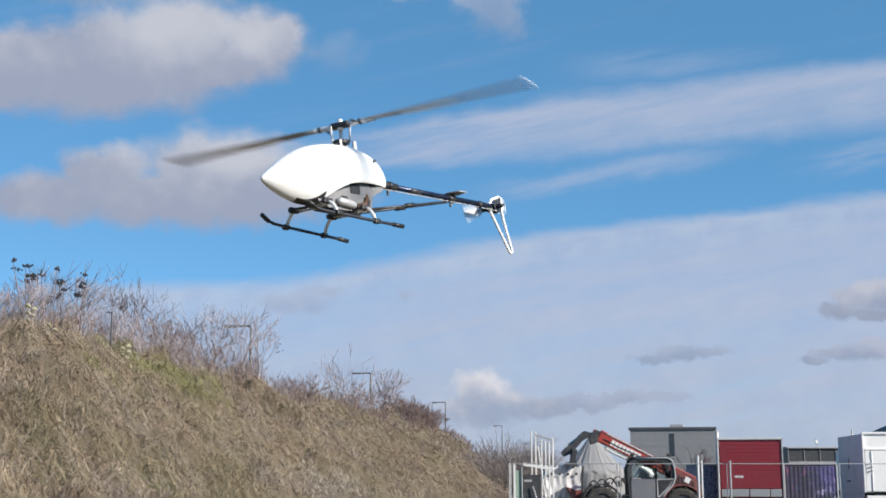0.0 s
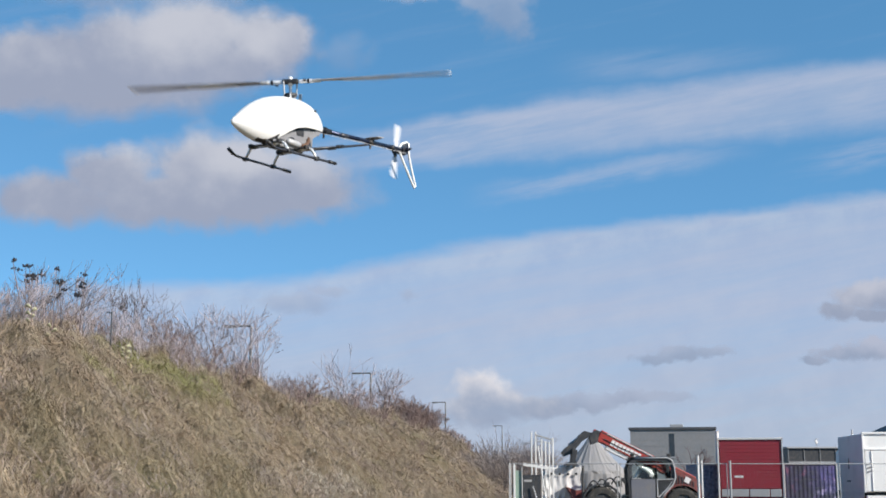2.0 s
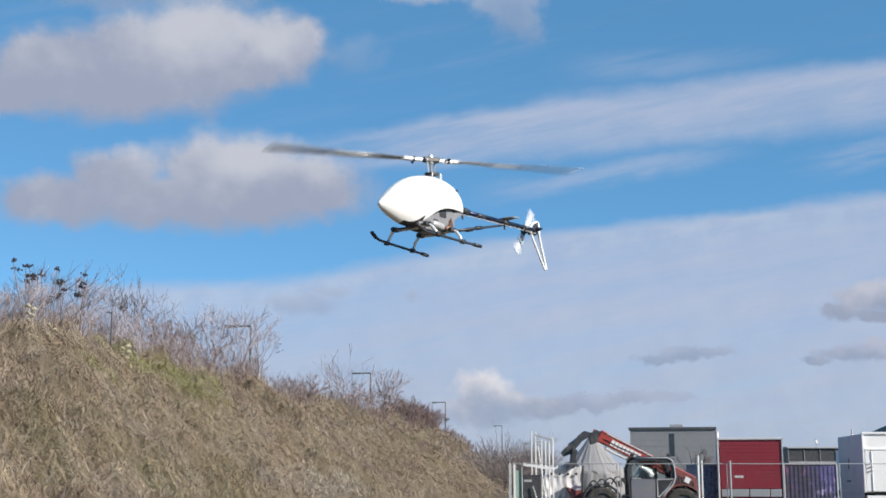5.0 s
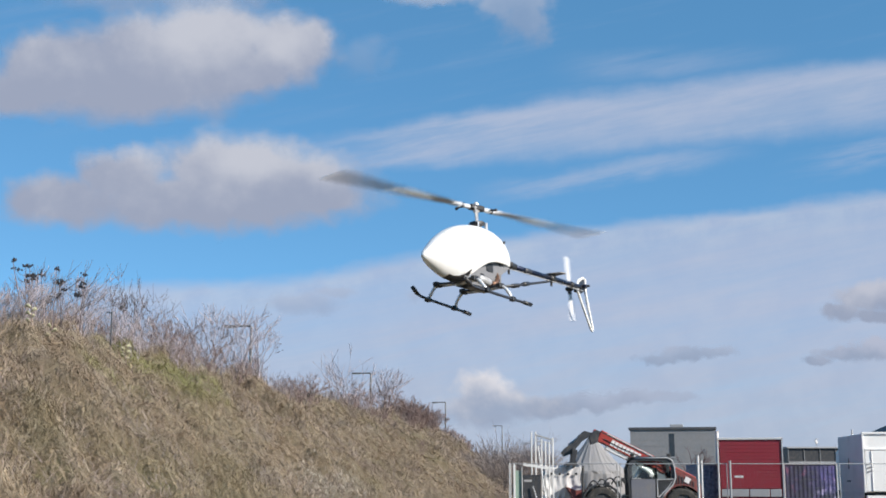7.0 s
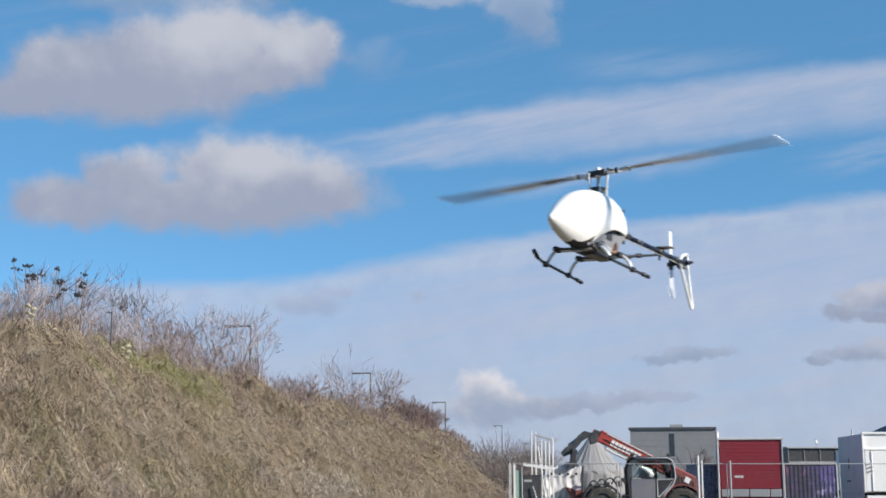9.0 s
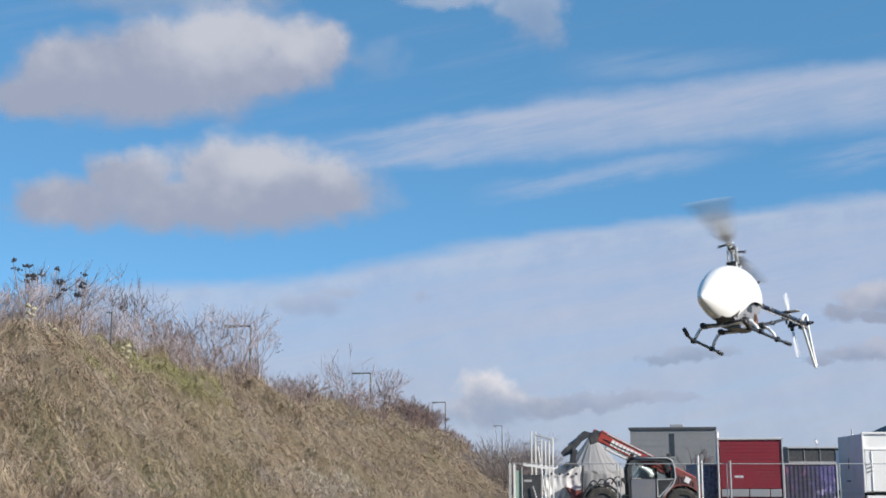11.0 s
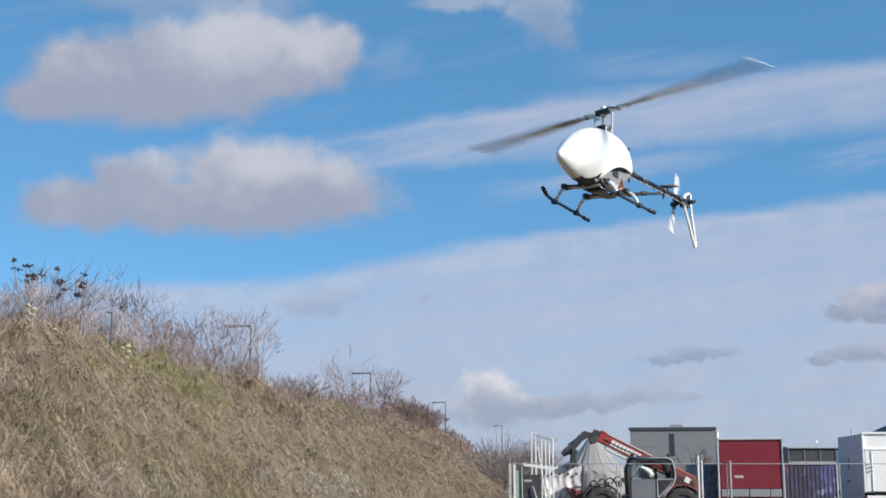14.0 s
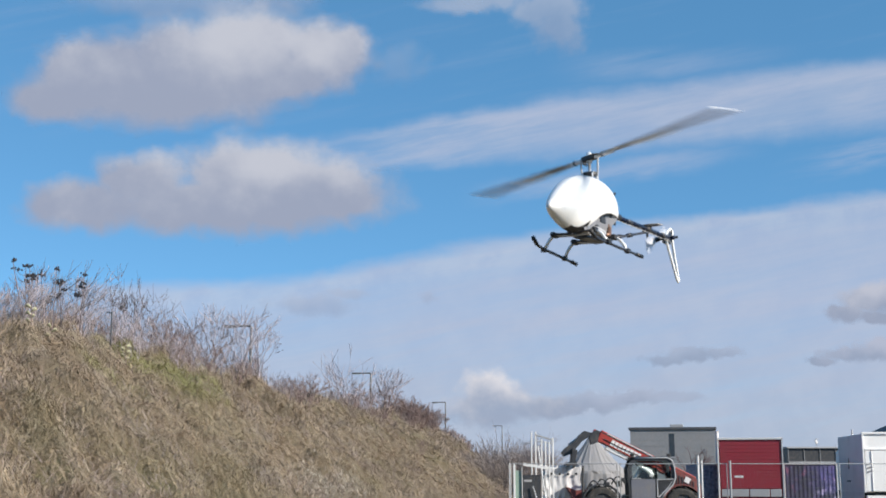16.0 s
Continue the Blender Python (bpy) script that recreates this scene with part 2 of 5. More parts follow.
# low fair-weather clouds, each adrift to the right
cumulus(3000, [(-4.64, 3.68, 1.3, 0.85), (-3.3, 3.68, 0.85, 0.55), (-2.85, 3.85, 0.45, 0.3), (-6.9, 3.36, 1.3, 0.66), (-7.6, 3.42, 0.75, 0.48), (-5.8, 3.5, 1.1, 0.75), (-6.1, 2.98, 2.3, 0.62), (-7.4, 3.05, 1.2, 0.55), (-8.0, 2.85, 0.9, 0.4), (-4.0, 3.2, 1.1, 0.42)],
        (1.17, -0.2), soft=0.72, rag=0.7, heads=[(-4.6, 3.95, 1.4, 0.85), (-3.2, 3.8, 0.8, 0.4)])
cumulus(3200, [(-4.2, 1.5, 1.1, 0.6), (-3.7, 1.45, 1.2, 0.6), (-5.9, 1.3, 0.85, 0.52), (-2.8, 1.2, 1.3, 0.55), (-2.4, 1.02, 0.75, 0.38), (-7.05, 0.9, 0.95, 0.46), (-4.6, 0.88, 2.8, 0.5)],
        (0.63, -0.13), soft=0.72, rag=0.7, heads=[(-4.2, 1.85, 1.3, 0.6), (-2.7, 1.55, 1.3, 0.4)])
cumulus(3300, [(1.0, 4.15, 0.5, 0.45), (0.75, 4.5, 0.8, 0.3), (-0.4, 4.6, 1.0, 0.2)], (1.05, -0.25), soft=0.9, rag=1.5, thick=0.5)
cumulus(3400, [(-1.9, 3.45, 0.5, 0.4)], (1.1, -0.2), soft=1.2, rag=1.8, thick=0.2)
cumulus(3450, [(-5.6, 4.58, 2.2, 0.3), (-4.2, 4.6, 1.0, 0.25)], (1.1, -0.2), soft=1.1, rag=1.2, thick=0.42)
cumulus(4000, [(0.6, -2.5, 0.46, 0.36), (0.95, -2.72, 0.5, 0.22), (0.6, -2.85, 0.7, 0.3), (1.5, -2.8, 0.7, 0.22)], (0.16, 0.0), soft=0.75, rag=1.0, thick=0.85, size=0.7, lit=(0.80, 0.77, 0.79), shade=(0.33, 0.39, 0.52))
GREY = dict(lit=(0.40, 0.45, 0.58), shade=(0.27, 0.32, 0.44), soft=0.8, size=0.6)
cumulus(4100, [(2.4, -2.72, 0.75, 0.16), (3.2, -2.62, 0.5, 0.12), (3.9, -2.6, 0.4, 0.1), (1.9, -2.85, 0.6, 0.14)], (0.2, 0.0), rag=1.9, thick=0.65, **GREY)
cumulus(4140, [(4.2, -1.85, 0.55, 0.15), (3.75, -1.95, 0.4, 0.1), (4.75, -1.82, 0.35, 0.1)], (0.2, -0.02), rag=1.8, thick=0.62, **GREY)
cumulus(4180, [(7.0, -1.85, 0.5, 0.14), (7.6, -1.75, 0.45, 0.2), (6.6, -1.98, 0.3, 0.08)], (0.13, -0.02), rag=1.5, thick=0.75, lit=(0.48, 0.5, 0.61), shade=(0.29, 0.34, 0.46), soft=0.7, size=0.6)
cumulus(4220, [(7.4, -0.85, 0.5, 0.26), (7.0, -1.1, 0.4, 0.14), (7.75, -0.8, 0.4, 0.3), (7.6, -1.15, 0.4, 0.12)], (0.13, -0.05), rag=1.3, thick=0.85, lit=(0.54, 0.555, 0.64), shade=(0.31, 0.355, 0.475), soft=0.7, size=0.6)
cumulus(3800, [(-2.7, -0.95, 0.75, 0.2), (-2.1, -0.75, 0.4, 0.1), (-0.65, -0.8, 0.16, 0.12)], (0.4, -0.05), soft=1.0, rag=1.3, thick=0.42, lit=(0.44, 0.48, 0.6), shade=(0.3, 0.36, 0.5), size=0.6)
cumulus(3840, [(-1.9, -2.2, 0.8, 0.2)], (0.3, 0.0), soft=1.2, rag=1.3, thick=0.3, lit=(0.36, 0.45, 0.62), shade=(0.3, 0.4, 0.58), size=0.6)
# ---- the ground: one sheet to the horizon, with a long grassy bank ----
ALONG, ACROSS, CREST = np.array((0.1422, 0.9898)), np.array((0.9898, -0.1422)), np.array((-7.75, 21.6))
rng = np.random.default_rng(7)


def smooth01(a):
    a = np.clip(a, 0, 1)
    return a * a * (3 - 2 * a)


def rolls(s, u):
    """Uneven ground."""
    return (0.16 * np.sin(s * 0.55 + 1.3 * np.sin(u * 0.4)) + 0.11 * np.sin(u * 1.3 + s * 0.9) + 0.06 * np.sin(s * 2.3 + u * 1.7)
            + 0.05 * np.sin(u * 3.1 - s * 1.9) + 0.19 * np.sin(s * 3.7 + 1.1 * np.sin(u * 1.9)) * np.sin(u * 4.1 + 0.8 * np.sin(s * 1.3)))


def bank(s, u):
    """Height of the ground at s along the bank's crest and u across it, towards the field."""
    side = np.where(u > 0, 1 - smooth01((u + 1.2) / 8.6) * 0.55 - np.clip((u + 0.3) / 7.2, 0, 1) * 0.45, 1 - smooth01((-u - 2.0) / 7.0))
    side = np.clip(side, 0, 1)
    end = 1 - smooth01((s - 48.5) / 27)
    h = (4.0 + 0.3 * smooth01(s / 45) + 0.16 * (1 - smooth01((s - 14) / 8)) + 0.38 * np.exp(-((s - 7.2) / 2.4) ** 2)) * side * end
    return h + rolls(s, u) * np.clip(h / 1.5, 0.02, 1)


def world_of(s, u):
    p = CREST + np.multiply.outer(s, ALONG) + np.multiply.outer(u, ACROSS)
    return p


def spread(a, b, n, far):
    g = np.geomspace(1, far, 14)
    return np.concatenate([a - g[::-1], np.linspace(a, b, n), b + g])


def ground_sheet():
    ss, us = spread(-34, 80, 190, 2500), spread(-14, 14, 70, 2500)
    S, U = np.meshgrid(ss, us, indexing="ij")
    P = CREST + S[..., None] * ALONG + U[..., None] * ACROSS
    Z = bank(S, U)
    co = np.concatenate([P, Z[..., None]], -1).reshape(-1, 3)
    n, k = S.shape
    i = np.arange(n * k).reshape(n, k)
    f = np.stack([i[:-1, :-1], i[:-1, 1:], i[1:, 1:], i[1:, :-1]], -1).reshape(-1, 4)[:, ::-1]
    me = bpy.data.meshes.new("ground")
    me.from_pydata(co.tolist(), [], f.tolist())
    me.polygons.foreach_set("use_smooth", [True] * len(me.polygons))
    m, t, p = blank("field_soil")
    v = coords(t)
    a, b, c = grain(t, v, 0.35, 5), grain(t, v, 6, 8, 0.7), grain(t, v, 40, 4, 0.7)
    col = mixed(t, b.step(0.3, 0.7), (0.10, 0.075, 0.045), (0.23, 0.18, 0.11))
    col = mixed(t, a.step(0.5, 0.7) * 0.5, col, (0.11, 0.12, 0.045))
    col = mixed(t, c.step(0.45, 0.8) * 0.5, col, (0.05, 0.04, 0.028))
    t.links.new(col, p.inputs["Base Color"])
    p.inputs["Roughness"].default_value = 0.95
    bp = t.nodes.new("ShaderNodeBump")
    bp.inputs["Strength"].default_value, bp.inputs["Distance"].default_value = 0.8, 0.06
    t.links.new((b + c * 0.5).out, bp.inputs["Height"])
    t.links.new(bp.outputs[0], p.inputs["Normal"])
    me.materials.append(m)
    return tagged(new("ground", me), "earth bank and field under dry autumn grass", "ground", kind="structure")


ground = ground_sheet()


def straw(name, dry, grey, green, patches=()):
    """Grass and stalks: each blade its own shade, with drifts of colour over the bank."""
    m, t, p = blank(name)
    g = t.nodes.new("ShaderNodeNewGeometry")
    r = Num(t, g.outputs["Random Per Island"])
    v = coords(t)
    big, mid = grain(t, v, 0.33, 4, 0.6), grain(t, v, 1.3, 4, 0.6)
    c = mixed(t, r, grey, dry)
    c = mixed(t, (r * 7.31).op("FRACT").step(0.75, 1.0) * 0.62, c, (0.50, 0.43, 0.31))
    c = mixed(t, (r * 13.7).op("FRACT").step(0.7, 1.0) * 0.66, c, (0.05, 0.036, 0.024))
    c = mixed(t, mid.step(0.45, 0.68) * 0.7, c, (0.195, 0.14, 0.098))
    c = mixed(t, grain(t, v, 0.7, 5, 0.65, turn=0.8).step(0.5, 0.7) * 0.55, c, (0.27, 0.245, 0.225))
    veg = big.step(0.52, 0.68) * 0.28
    for px, py, pz, rad in patches:
        d = t.nodes.new("ShaderNodeVectorMath")
        d.operation = "DISTANCE"
        t.links.new(v, d.inputs[0])
        d.inputs[1].default_value = (px, py, pz)
        veg = veg.max((Num(t, d.outputs["Value"]) / -rad + 1.0 + (mid - 0.5) * 1.3).step(0.0, 0.7))
    c = mixed(t, veg * ((r * 3.7).op("FRACT") * 0.5 + 0.55), c, green)
    t.links.new(c, p.inputs["Base Color"])
    p.inputs["Roughness"].default_value = 0.85
    p.inputs["Specular IOR Level"].default_value = 0.2
    return m


def blades(name, s, u, length, width, lean, per, material, bend=0.5, lift=0.0):
    """Tufts at (s, u): per blades each, of two joints, as one mesh."""
    n = len(s) * per
    S, U = np.repeat(s, per) + rng.normal(0, 0.07, n), np.repeat(u, per) + rng.normal(0, 0.07, n)
    L = np.repeat(length, per) * rng.uniform(0.55, 1.15, n)
    W = np.repeat(width, per) * rng.uniform(0.6, 1.3, n)
    base = np.concatenate([CREST + S[:, None] * ALONG + U[:, None] * ACROSS, (bank(S, U) + lift - 0.03)[:, None]], -1)
    a = rng.uniform(0, 2 * np.pi, n)
    tilt = rng.uniform(0.45, 1.62, n) if lean >= 1 else np.abs(rng.normal(0, lean, n)) + 0.06
    d = np.stack([np.cos(a) * np.sin(tilt), np.sin(a) * np.sin(tilt), np.cos(tilt)], -1)
    d /= np.linalg.norm(d, axis=1)[:, None]
    side = np.stack([np.cos(a + 1.57 + rng.normal(0, 0.8, n)), np.sin(a + 1.57 + rng.normal(0, 0.8, n)), np.zeros(n)], -1)
    droop = rng.uniform(0.1, bend, n)[:, None]
    knee = base + d * (L * 0.55)[:, None]
    d2 = d + np.stack([np.cos(a), np.sin(a), -np.ones(n)], -1) * droop
    tip = knee + d2 / np.linalg.norm(d2, axis=1)[:, None] * (L * 0.5)[:, None]
    w = W[:, None] * side
    co = np.stack([base - w, base + w, knee + w * 0.8, knee - w * 0.8, tip], 1).reshape(-1, 3)
    k = np.arange(n) * 5
    faces = np.concatenate([np.stack([k, k + 1, k + 2], 1), np.stack([k, k + 2, k + 3], 1), np.stack([k + 3, k + 2, k + 4], 1)])
    me = bpy.data.meshes.new(name)
    me.vertices.add(len(co))
    me.vertices.foreach_set("co", co.ravel())
    me.loops.add(faces.size)
    me.loops.foreach_set("vertex_index", faces.ravel())
    me.polygons.add(len(faces))
    me.polygons.foreach_set("loop_start", np.arange(len(faces)) * 3)
    me.update()
    me.validate()
    me.materials.append(material)
    return new(name, me)


def tussocks(name, cs, cu, per, material):
    """Bent-over tufts: strands that rise from a crown, arch and lie down the way the wind has combed them."""
    n = len(cs) * per
    comb = 1.1 * np.sin(cs * 0.9 + cu * 0.5) + 1.0 * np.sin(cs * 0.37 - cu * 1.3 + 2.0) + rng.normal(0, 0.6, len(cs))
    a = np.repeat(comb, per) + rng.normal(0, 1.1, n)
    size = rng.uniform(0.6, 1.35, len(cs))
    big = np.repeat(size, per)
    r = np.abs(rng.normal(0, 0.16, n)) * big
    b = rng.uniform(0, 2 * np.pi, n)
    s0, u0 = np.repeat(cs, per) + r * np.cos(b), np.repeat(cu, per) + r * np.sin(b)
    L = rng.uniform(0.14, 0.40, n) * big
    H = rng.uniform(0.04, 0.20, n) * big * np.exp(-(r / 0.3) ** 2)
    W = (0.0016 + 0.0032 * np.clip((s0 + 22) / 45, 0.4, 2.2)) * rng.uniform(0.5, 1.5, n)
    roll = rng.normal(0, 0.7, n)
    curl = rng.normal(0, 0.95, n)
    rows = []
    for q, hh, ww in ((0.0, 0.35, 0.8), (0.35, 1.0, 1.0), (0.72, 0.72, 0.8), (1.0, 0.12, 0.0)):
        aq = a + curl * q
        S, U = s0 + np.sin(aq) * L * q, u0 + np.cos(aq) * L * q
        P = np.concatenate([CREST + S[:, None] * ALONG + U[:, None] * ACROSS, (bank(S, U) + H * hh)[:, None]], -1)
        flat = np.cos(aq)[:, None] * ALONG - np.sin(aq)[:, None] * ACROSS
        side = np.concatenate([flat * np.cos(roll)[:, None], np.sin(roll)[:, None]], -1) * (W * ww)[:, None]
        rows += [P - side, P + side] if ww else [P]
    co = np.stack(rows, 1).reshape(-1, 3)
    k = np.arange(n) * 7
    faces = np.concatenate([np.stack([k + i0, k + i1, k + i2], 1) for i0, i1, i2 in ((0, 1, 3), (0, 3, 2), (2, 3, 5), (2, 5, 4), (4, 5, 6))])
    me = bpy.data.meshes.new(name)
    me.vertices.add(len(co))
    me.vertices.foreach_set("co", co.ravel())
    me.loops.add(faces.size)
    me.loops.foreach_set("vertex_index", faces.ravel())
    me.polygons.add(len(faces))
    me.polygons.foreach_set("loop_start", np.arange(len(faces)) * 3)
    me.update()
    me.validate()
    me.materials.append(material)
    return new(name, me)


def scatter(n, s0, s1, u0, u1, near=1.6):
    """Places on the bank, thinning out with distance."""
    q = rng.uniform(0, 1, n)
    return s0 + (s1 - s0) * q ** near, rng.uniform(u0, u1, n)


GREENS = [(-6.1, 27.2, 4.0, 1.8), (-5.8, 28.4, 3.8, 1.4), (-6.7, 26.8, 4.4, 1.3), (-6.3, 22.7, 3.5, 0.7)]
DRY_GRASS = straw("dry_grass", (0.40, 0.308, 0.205), (0.275, 0.226, 0.175), (0.235, 0.238, 0.095), GREENS)
DEAD_STALK = straw("dead_stalk", (0.38, 0.295, 0.25), (0.32, 0.262, 0.255), (0.18, 0.16, 0.08))

s, u = scatter(54000, -14, 68, -2.6, 8.2)
far = np.clip((s + 22) / 45, 0.4, 2.2)
tagged(blades("grass", s, u, 0.28 + 0.09 * rng.normal(0, 1, len(s)), 0.0014 + 0.0023 * far, 1.2, 6, DRY_GRASS, 1.3), "matted dry tan and green grass covering the bank", "grass", kind="stuff")
s, u = scatter(2300, -14, 66, -2.2, 7.6)
clump = np.sin(s * 1.1) + np.sin(u * 1.7 + s * 0.4) + rng.normal(0, 0.6, len(s)) > 0.2
s, u = s[clump], u[clump]
far = np.clip((s + 22) / 45, 0.4, 2.2)
tagged(blades("tall_grass", s, u, 0.48 + 0.12 * rng.normal(0, 1, len(s)), 0.0016 + 0.0026 * far, 1.15, 4, DRY_GRASS, 1.4), "tall dry straw-coloured grass in clumps", "grass", kind="stuff")
s, u = scatter(6400, -9, 66, -2.2, 5.6, 1.7)
tagged(tussocks("grass_tussocks", s, u, 44, DRY_GRASS), "swept tussocks of tangled, bent-over dry grass", "grass", kind="stuff")
s, u = scatter(1300, -10, 66, -2.0, 6.5)
far = np.clip((s + 22) / 45, 0.4, 2.2)
tagged(blades("weed_stalks", s, u, 0.7 + 0.2 * rng.normal(0, 1, len(s)), 0.0018 + 0.003 * far, 0.8, 3, DEAD_STALK, 0.8), "brown dead weed stalks standing in the grass", "weeds", kind="stuff")

# low tangled clumps that break up the slope
for k, (mat, count, lab) in enumerate(((DRY_GRASS, 170, "tangled clumps of dry grass"), (DEAD_STALK, 130, "brown tangled bramble clumps"))):
    cs, cu = scatter(count, -12, 58, 0.2, 7.0, 1.4)
    n = 60
    s, u = np.repeat(cs, n) + rng.normal(0, 0.34, count * n), np.repeat(cu, n) + rng.normal(0, 0.3, count * n)
    far = np.clip((s + 22) / 45, 0.4, 2.2)
    lift = np.repeat(np.abs(rng.normal(0, 0.22, count * n)), 5)
    tagged(blades("grass_clump" if k == 0 else "bramble", s, u, 0.30 + 0 * s, 0.0022 + 0.003 * far, 1.4, 5, mat, 1.6, lift), lab, "grass" if k == 0 else "bramble", kind="stuff")
PALE_STRAW = straw("bleached_straw", (0.62, 0.55, 0.45), (0.46, 0.40, 0.33), (0.42, 0.38, 0.25))
s, u = rng.normal(6.6, 1.0, 1400), rng.normal(4.5, 0.28, 1400)
tagged(blades("straw_heap", s, u, 0.22 + 0 * s, 0.005 + 0 * s, 1.5, 5, PALE_STRAW, 1.5, np.repeat(np.abs(rng.normal(0.12, 0.1, 1400)), 5)), "pale bleached straw lying on the slope", "straw", kind="stuff")
# a fringe of fine upright stems along the crest
s, u = scatter(2600, -2, 64, -1.6, 0.1, 1.3)
far = np.clip((s + 22) / 45, 0.4, 2.2)
tagged(blades("reed_fringe", s, u, 0.66 + 0.16 * rng.normal(0, 1, len(s)), 0.0022 + 0.0028 * far, 0.35, 4, DEAD_STALK, 0.7), "fine brown-purple stems along the crest", "weeds", kind="stuff")

BARK = surface("grey_bark", (0.44, 0.38, 0.395), 0.9, 0, 0.4, 4, 60, 0.3, dirty=0.3)
RED_TWIG = surface("brown_twig", (0.28, 0.20, 0.18), 0.9, 0, 0.4, 4, 60, 0.2, dirty=0.3)
DARK_BARK = surface("dark_bark", (0.17, 0.14, 0.145), 0.9, 0, 0.4, 4, 60, 0.3, dirty=0.3)
SEED = surface("dark_seed_head", (0.03, 0.029, 0.036), 0.95, 0, 0.4, 30, 150, 0.3, dirty=0.2)


def stems(bm, base, height, spread_, count, depth, r0, rnd):
    """Bare stems that fork upwards."""
    ends = []

    def grow(p, d, length, r, level):
        mid = p + d * length * 0.5 + Vector((rnd.gauss(0, 1), rnd.gauss(0, 1), 0)) * length * 0.06
        q = p + d * length + Vector((rnd.gauss(0, 1), rnd.gauss(0, 1), 0)) * length * 0.05
        tube(bm, (p, mid, q), [r, r * 0.8, r * 0.55], 3, False)
        if level == 0:
            ends.append((q, d))
            return
        for _ in range(rnd.choice((2, 2, 3))):
            a = Vector((rnd.gauss(0, 1), rnd.gauss(0, 1), rnd.gauss(0.25, 0.5))) * 0.42
            start = mid.lerp(q, rnd.uniform(0.2, 1.0))
            grow(start, (d + a).normalized(), length * rnd.uniform(0.55, 0.85), r * 0.6, level - 1)

    for _ in range(count):
        d = Vector((rnd.gauss(0, spread_), rnd.gauss(0, spread_), 1)).normalized()
        grow(Vector(base) + Vector((rnd.gauss(0, 0.08), rnd.gauss(0, 0.08), -0.05)), d, height * rnd.uniform(0.32, 0.45), r0, depth)
    return ends


def shrub(s, u, height, seed, material=BARK, count=7, depth=3, spread_=0.33, r0=0.012, label="bare grey-brown shrub on the crest of the bank", name="shrub"):
    rnd = random.Random(seed)
    p = CREST + s * ALONG + u * ACROSS
    ob = thing(name, label, "shrub", "bare shrubs along the bank", pose(p[0], p[1], float(bank(np.array(s), np.array(u))) - 0.02))
    bm, tw = B(), B()
    ends = stems(bm, (0, 0, 0), height, spread_, count, depth - 1, r0, rnd)
    tagged(part("branching_stem", bm, material, ob), kind="stuff")
    for q, d in ends:
        for _ in range(3):
            e = q + (d + Vector((rnd.gauss(0, 0.4), rnd.gauss(0, 0.4), rnd.gauss(0.1, 0.3)))).normalized() * height * rnd.uniform(0.1, 0.24)
            tube(tw, (q, q.lerp(e, 0.5) + Vector((rnd.gauss(0, 0.02), rnd.gauss(0, 0.02), 0)), e), [r0 * 0.4, r0 * 0.32, r0 * 0.2], 3, False)
    tagged(part("crown", tw, material, ob), kind="stuff")
    return ob


def umbel(s, u, height, seed):
    """A dead umbel: a forked stalk with dark flat seed heads."""
    rnd = random.Random(seed)
    p = CREST + s * ALONG + u * ACROSS
    ob = thing("dead_umbel", "dead brown weed with dark seed heads", "weed", "dead weeds on the crest", pose(p[0], p[1], float(bank(np.array(s), np.array(u))) - 0.02))
    bm = B()
    lean = Vector((rnd.gauss(0, 0.12), rnd.gauss(0, 0.12), 1)).normalized()
    tube(bm, ((0, 0, 0), lean * height * 0.5, lean * height), [0.012, 0.009, 0.007], 4)
    heads = [lean * height]
    for _ in range(rnd.choice((0, 1, 2, 2))):
        a = lean * height * rnd.uniform(0.55, 0.85)
        b = a + Vector((rnd.gauss(0, 0.16), rnd.gauss(0, 0.16), rnd.uniform(0.1, 0.28)))
        tube(bm, (a, a.lerp(b, 0.5) + Vector((0, 0, -0.02)), b), 0.004, 3)
        heads.append(b)
    part("stalk", bm, DARK_BARK, ob)
    for h in heads:
        hb = B()
        n = rnd.randint(12, 20)
        rr = rnd.uniform(0.04, 0.075)
        for _ in range(n):
            c = h + Vector((rnd.gauss(0, rr * 0.55), rnd.gauss(0, rr * 0.55), abs(rnd.gauss(0, rr * 0.6))))
            bmesh.ops.create_icosphere(hb, subdivisions=1, radius=rnd.uniform(0.012, 0.022), matrix=Matrix.Translation(c))
        tagged(part("seed_head", hb, SEED, ob, "dark brown seed head"), kind="stuff")
    return ob


rnd = random.Random(11)
for k in range(14):
    umbel(1.3 + 2.1 * (k + rnd.random()) / 14, rnd.uniform(-0.6, 0.0), rnd.uniform(0.85, 1.25) - 0.02 * k, 40 + k)


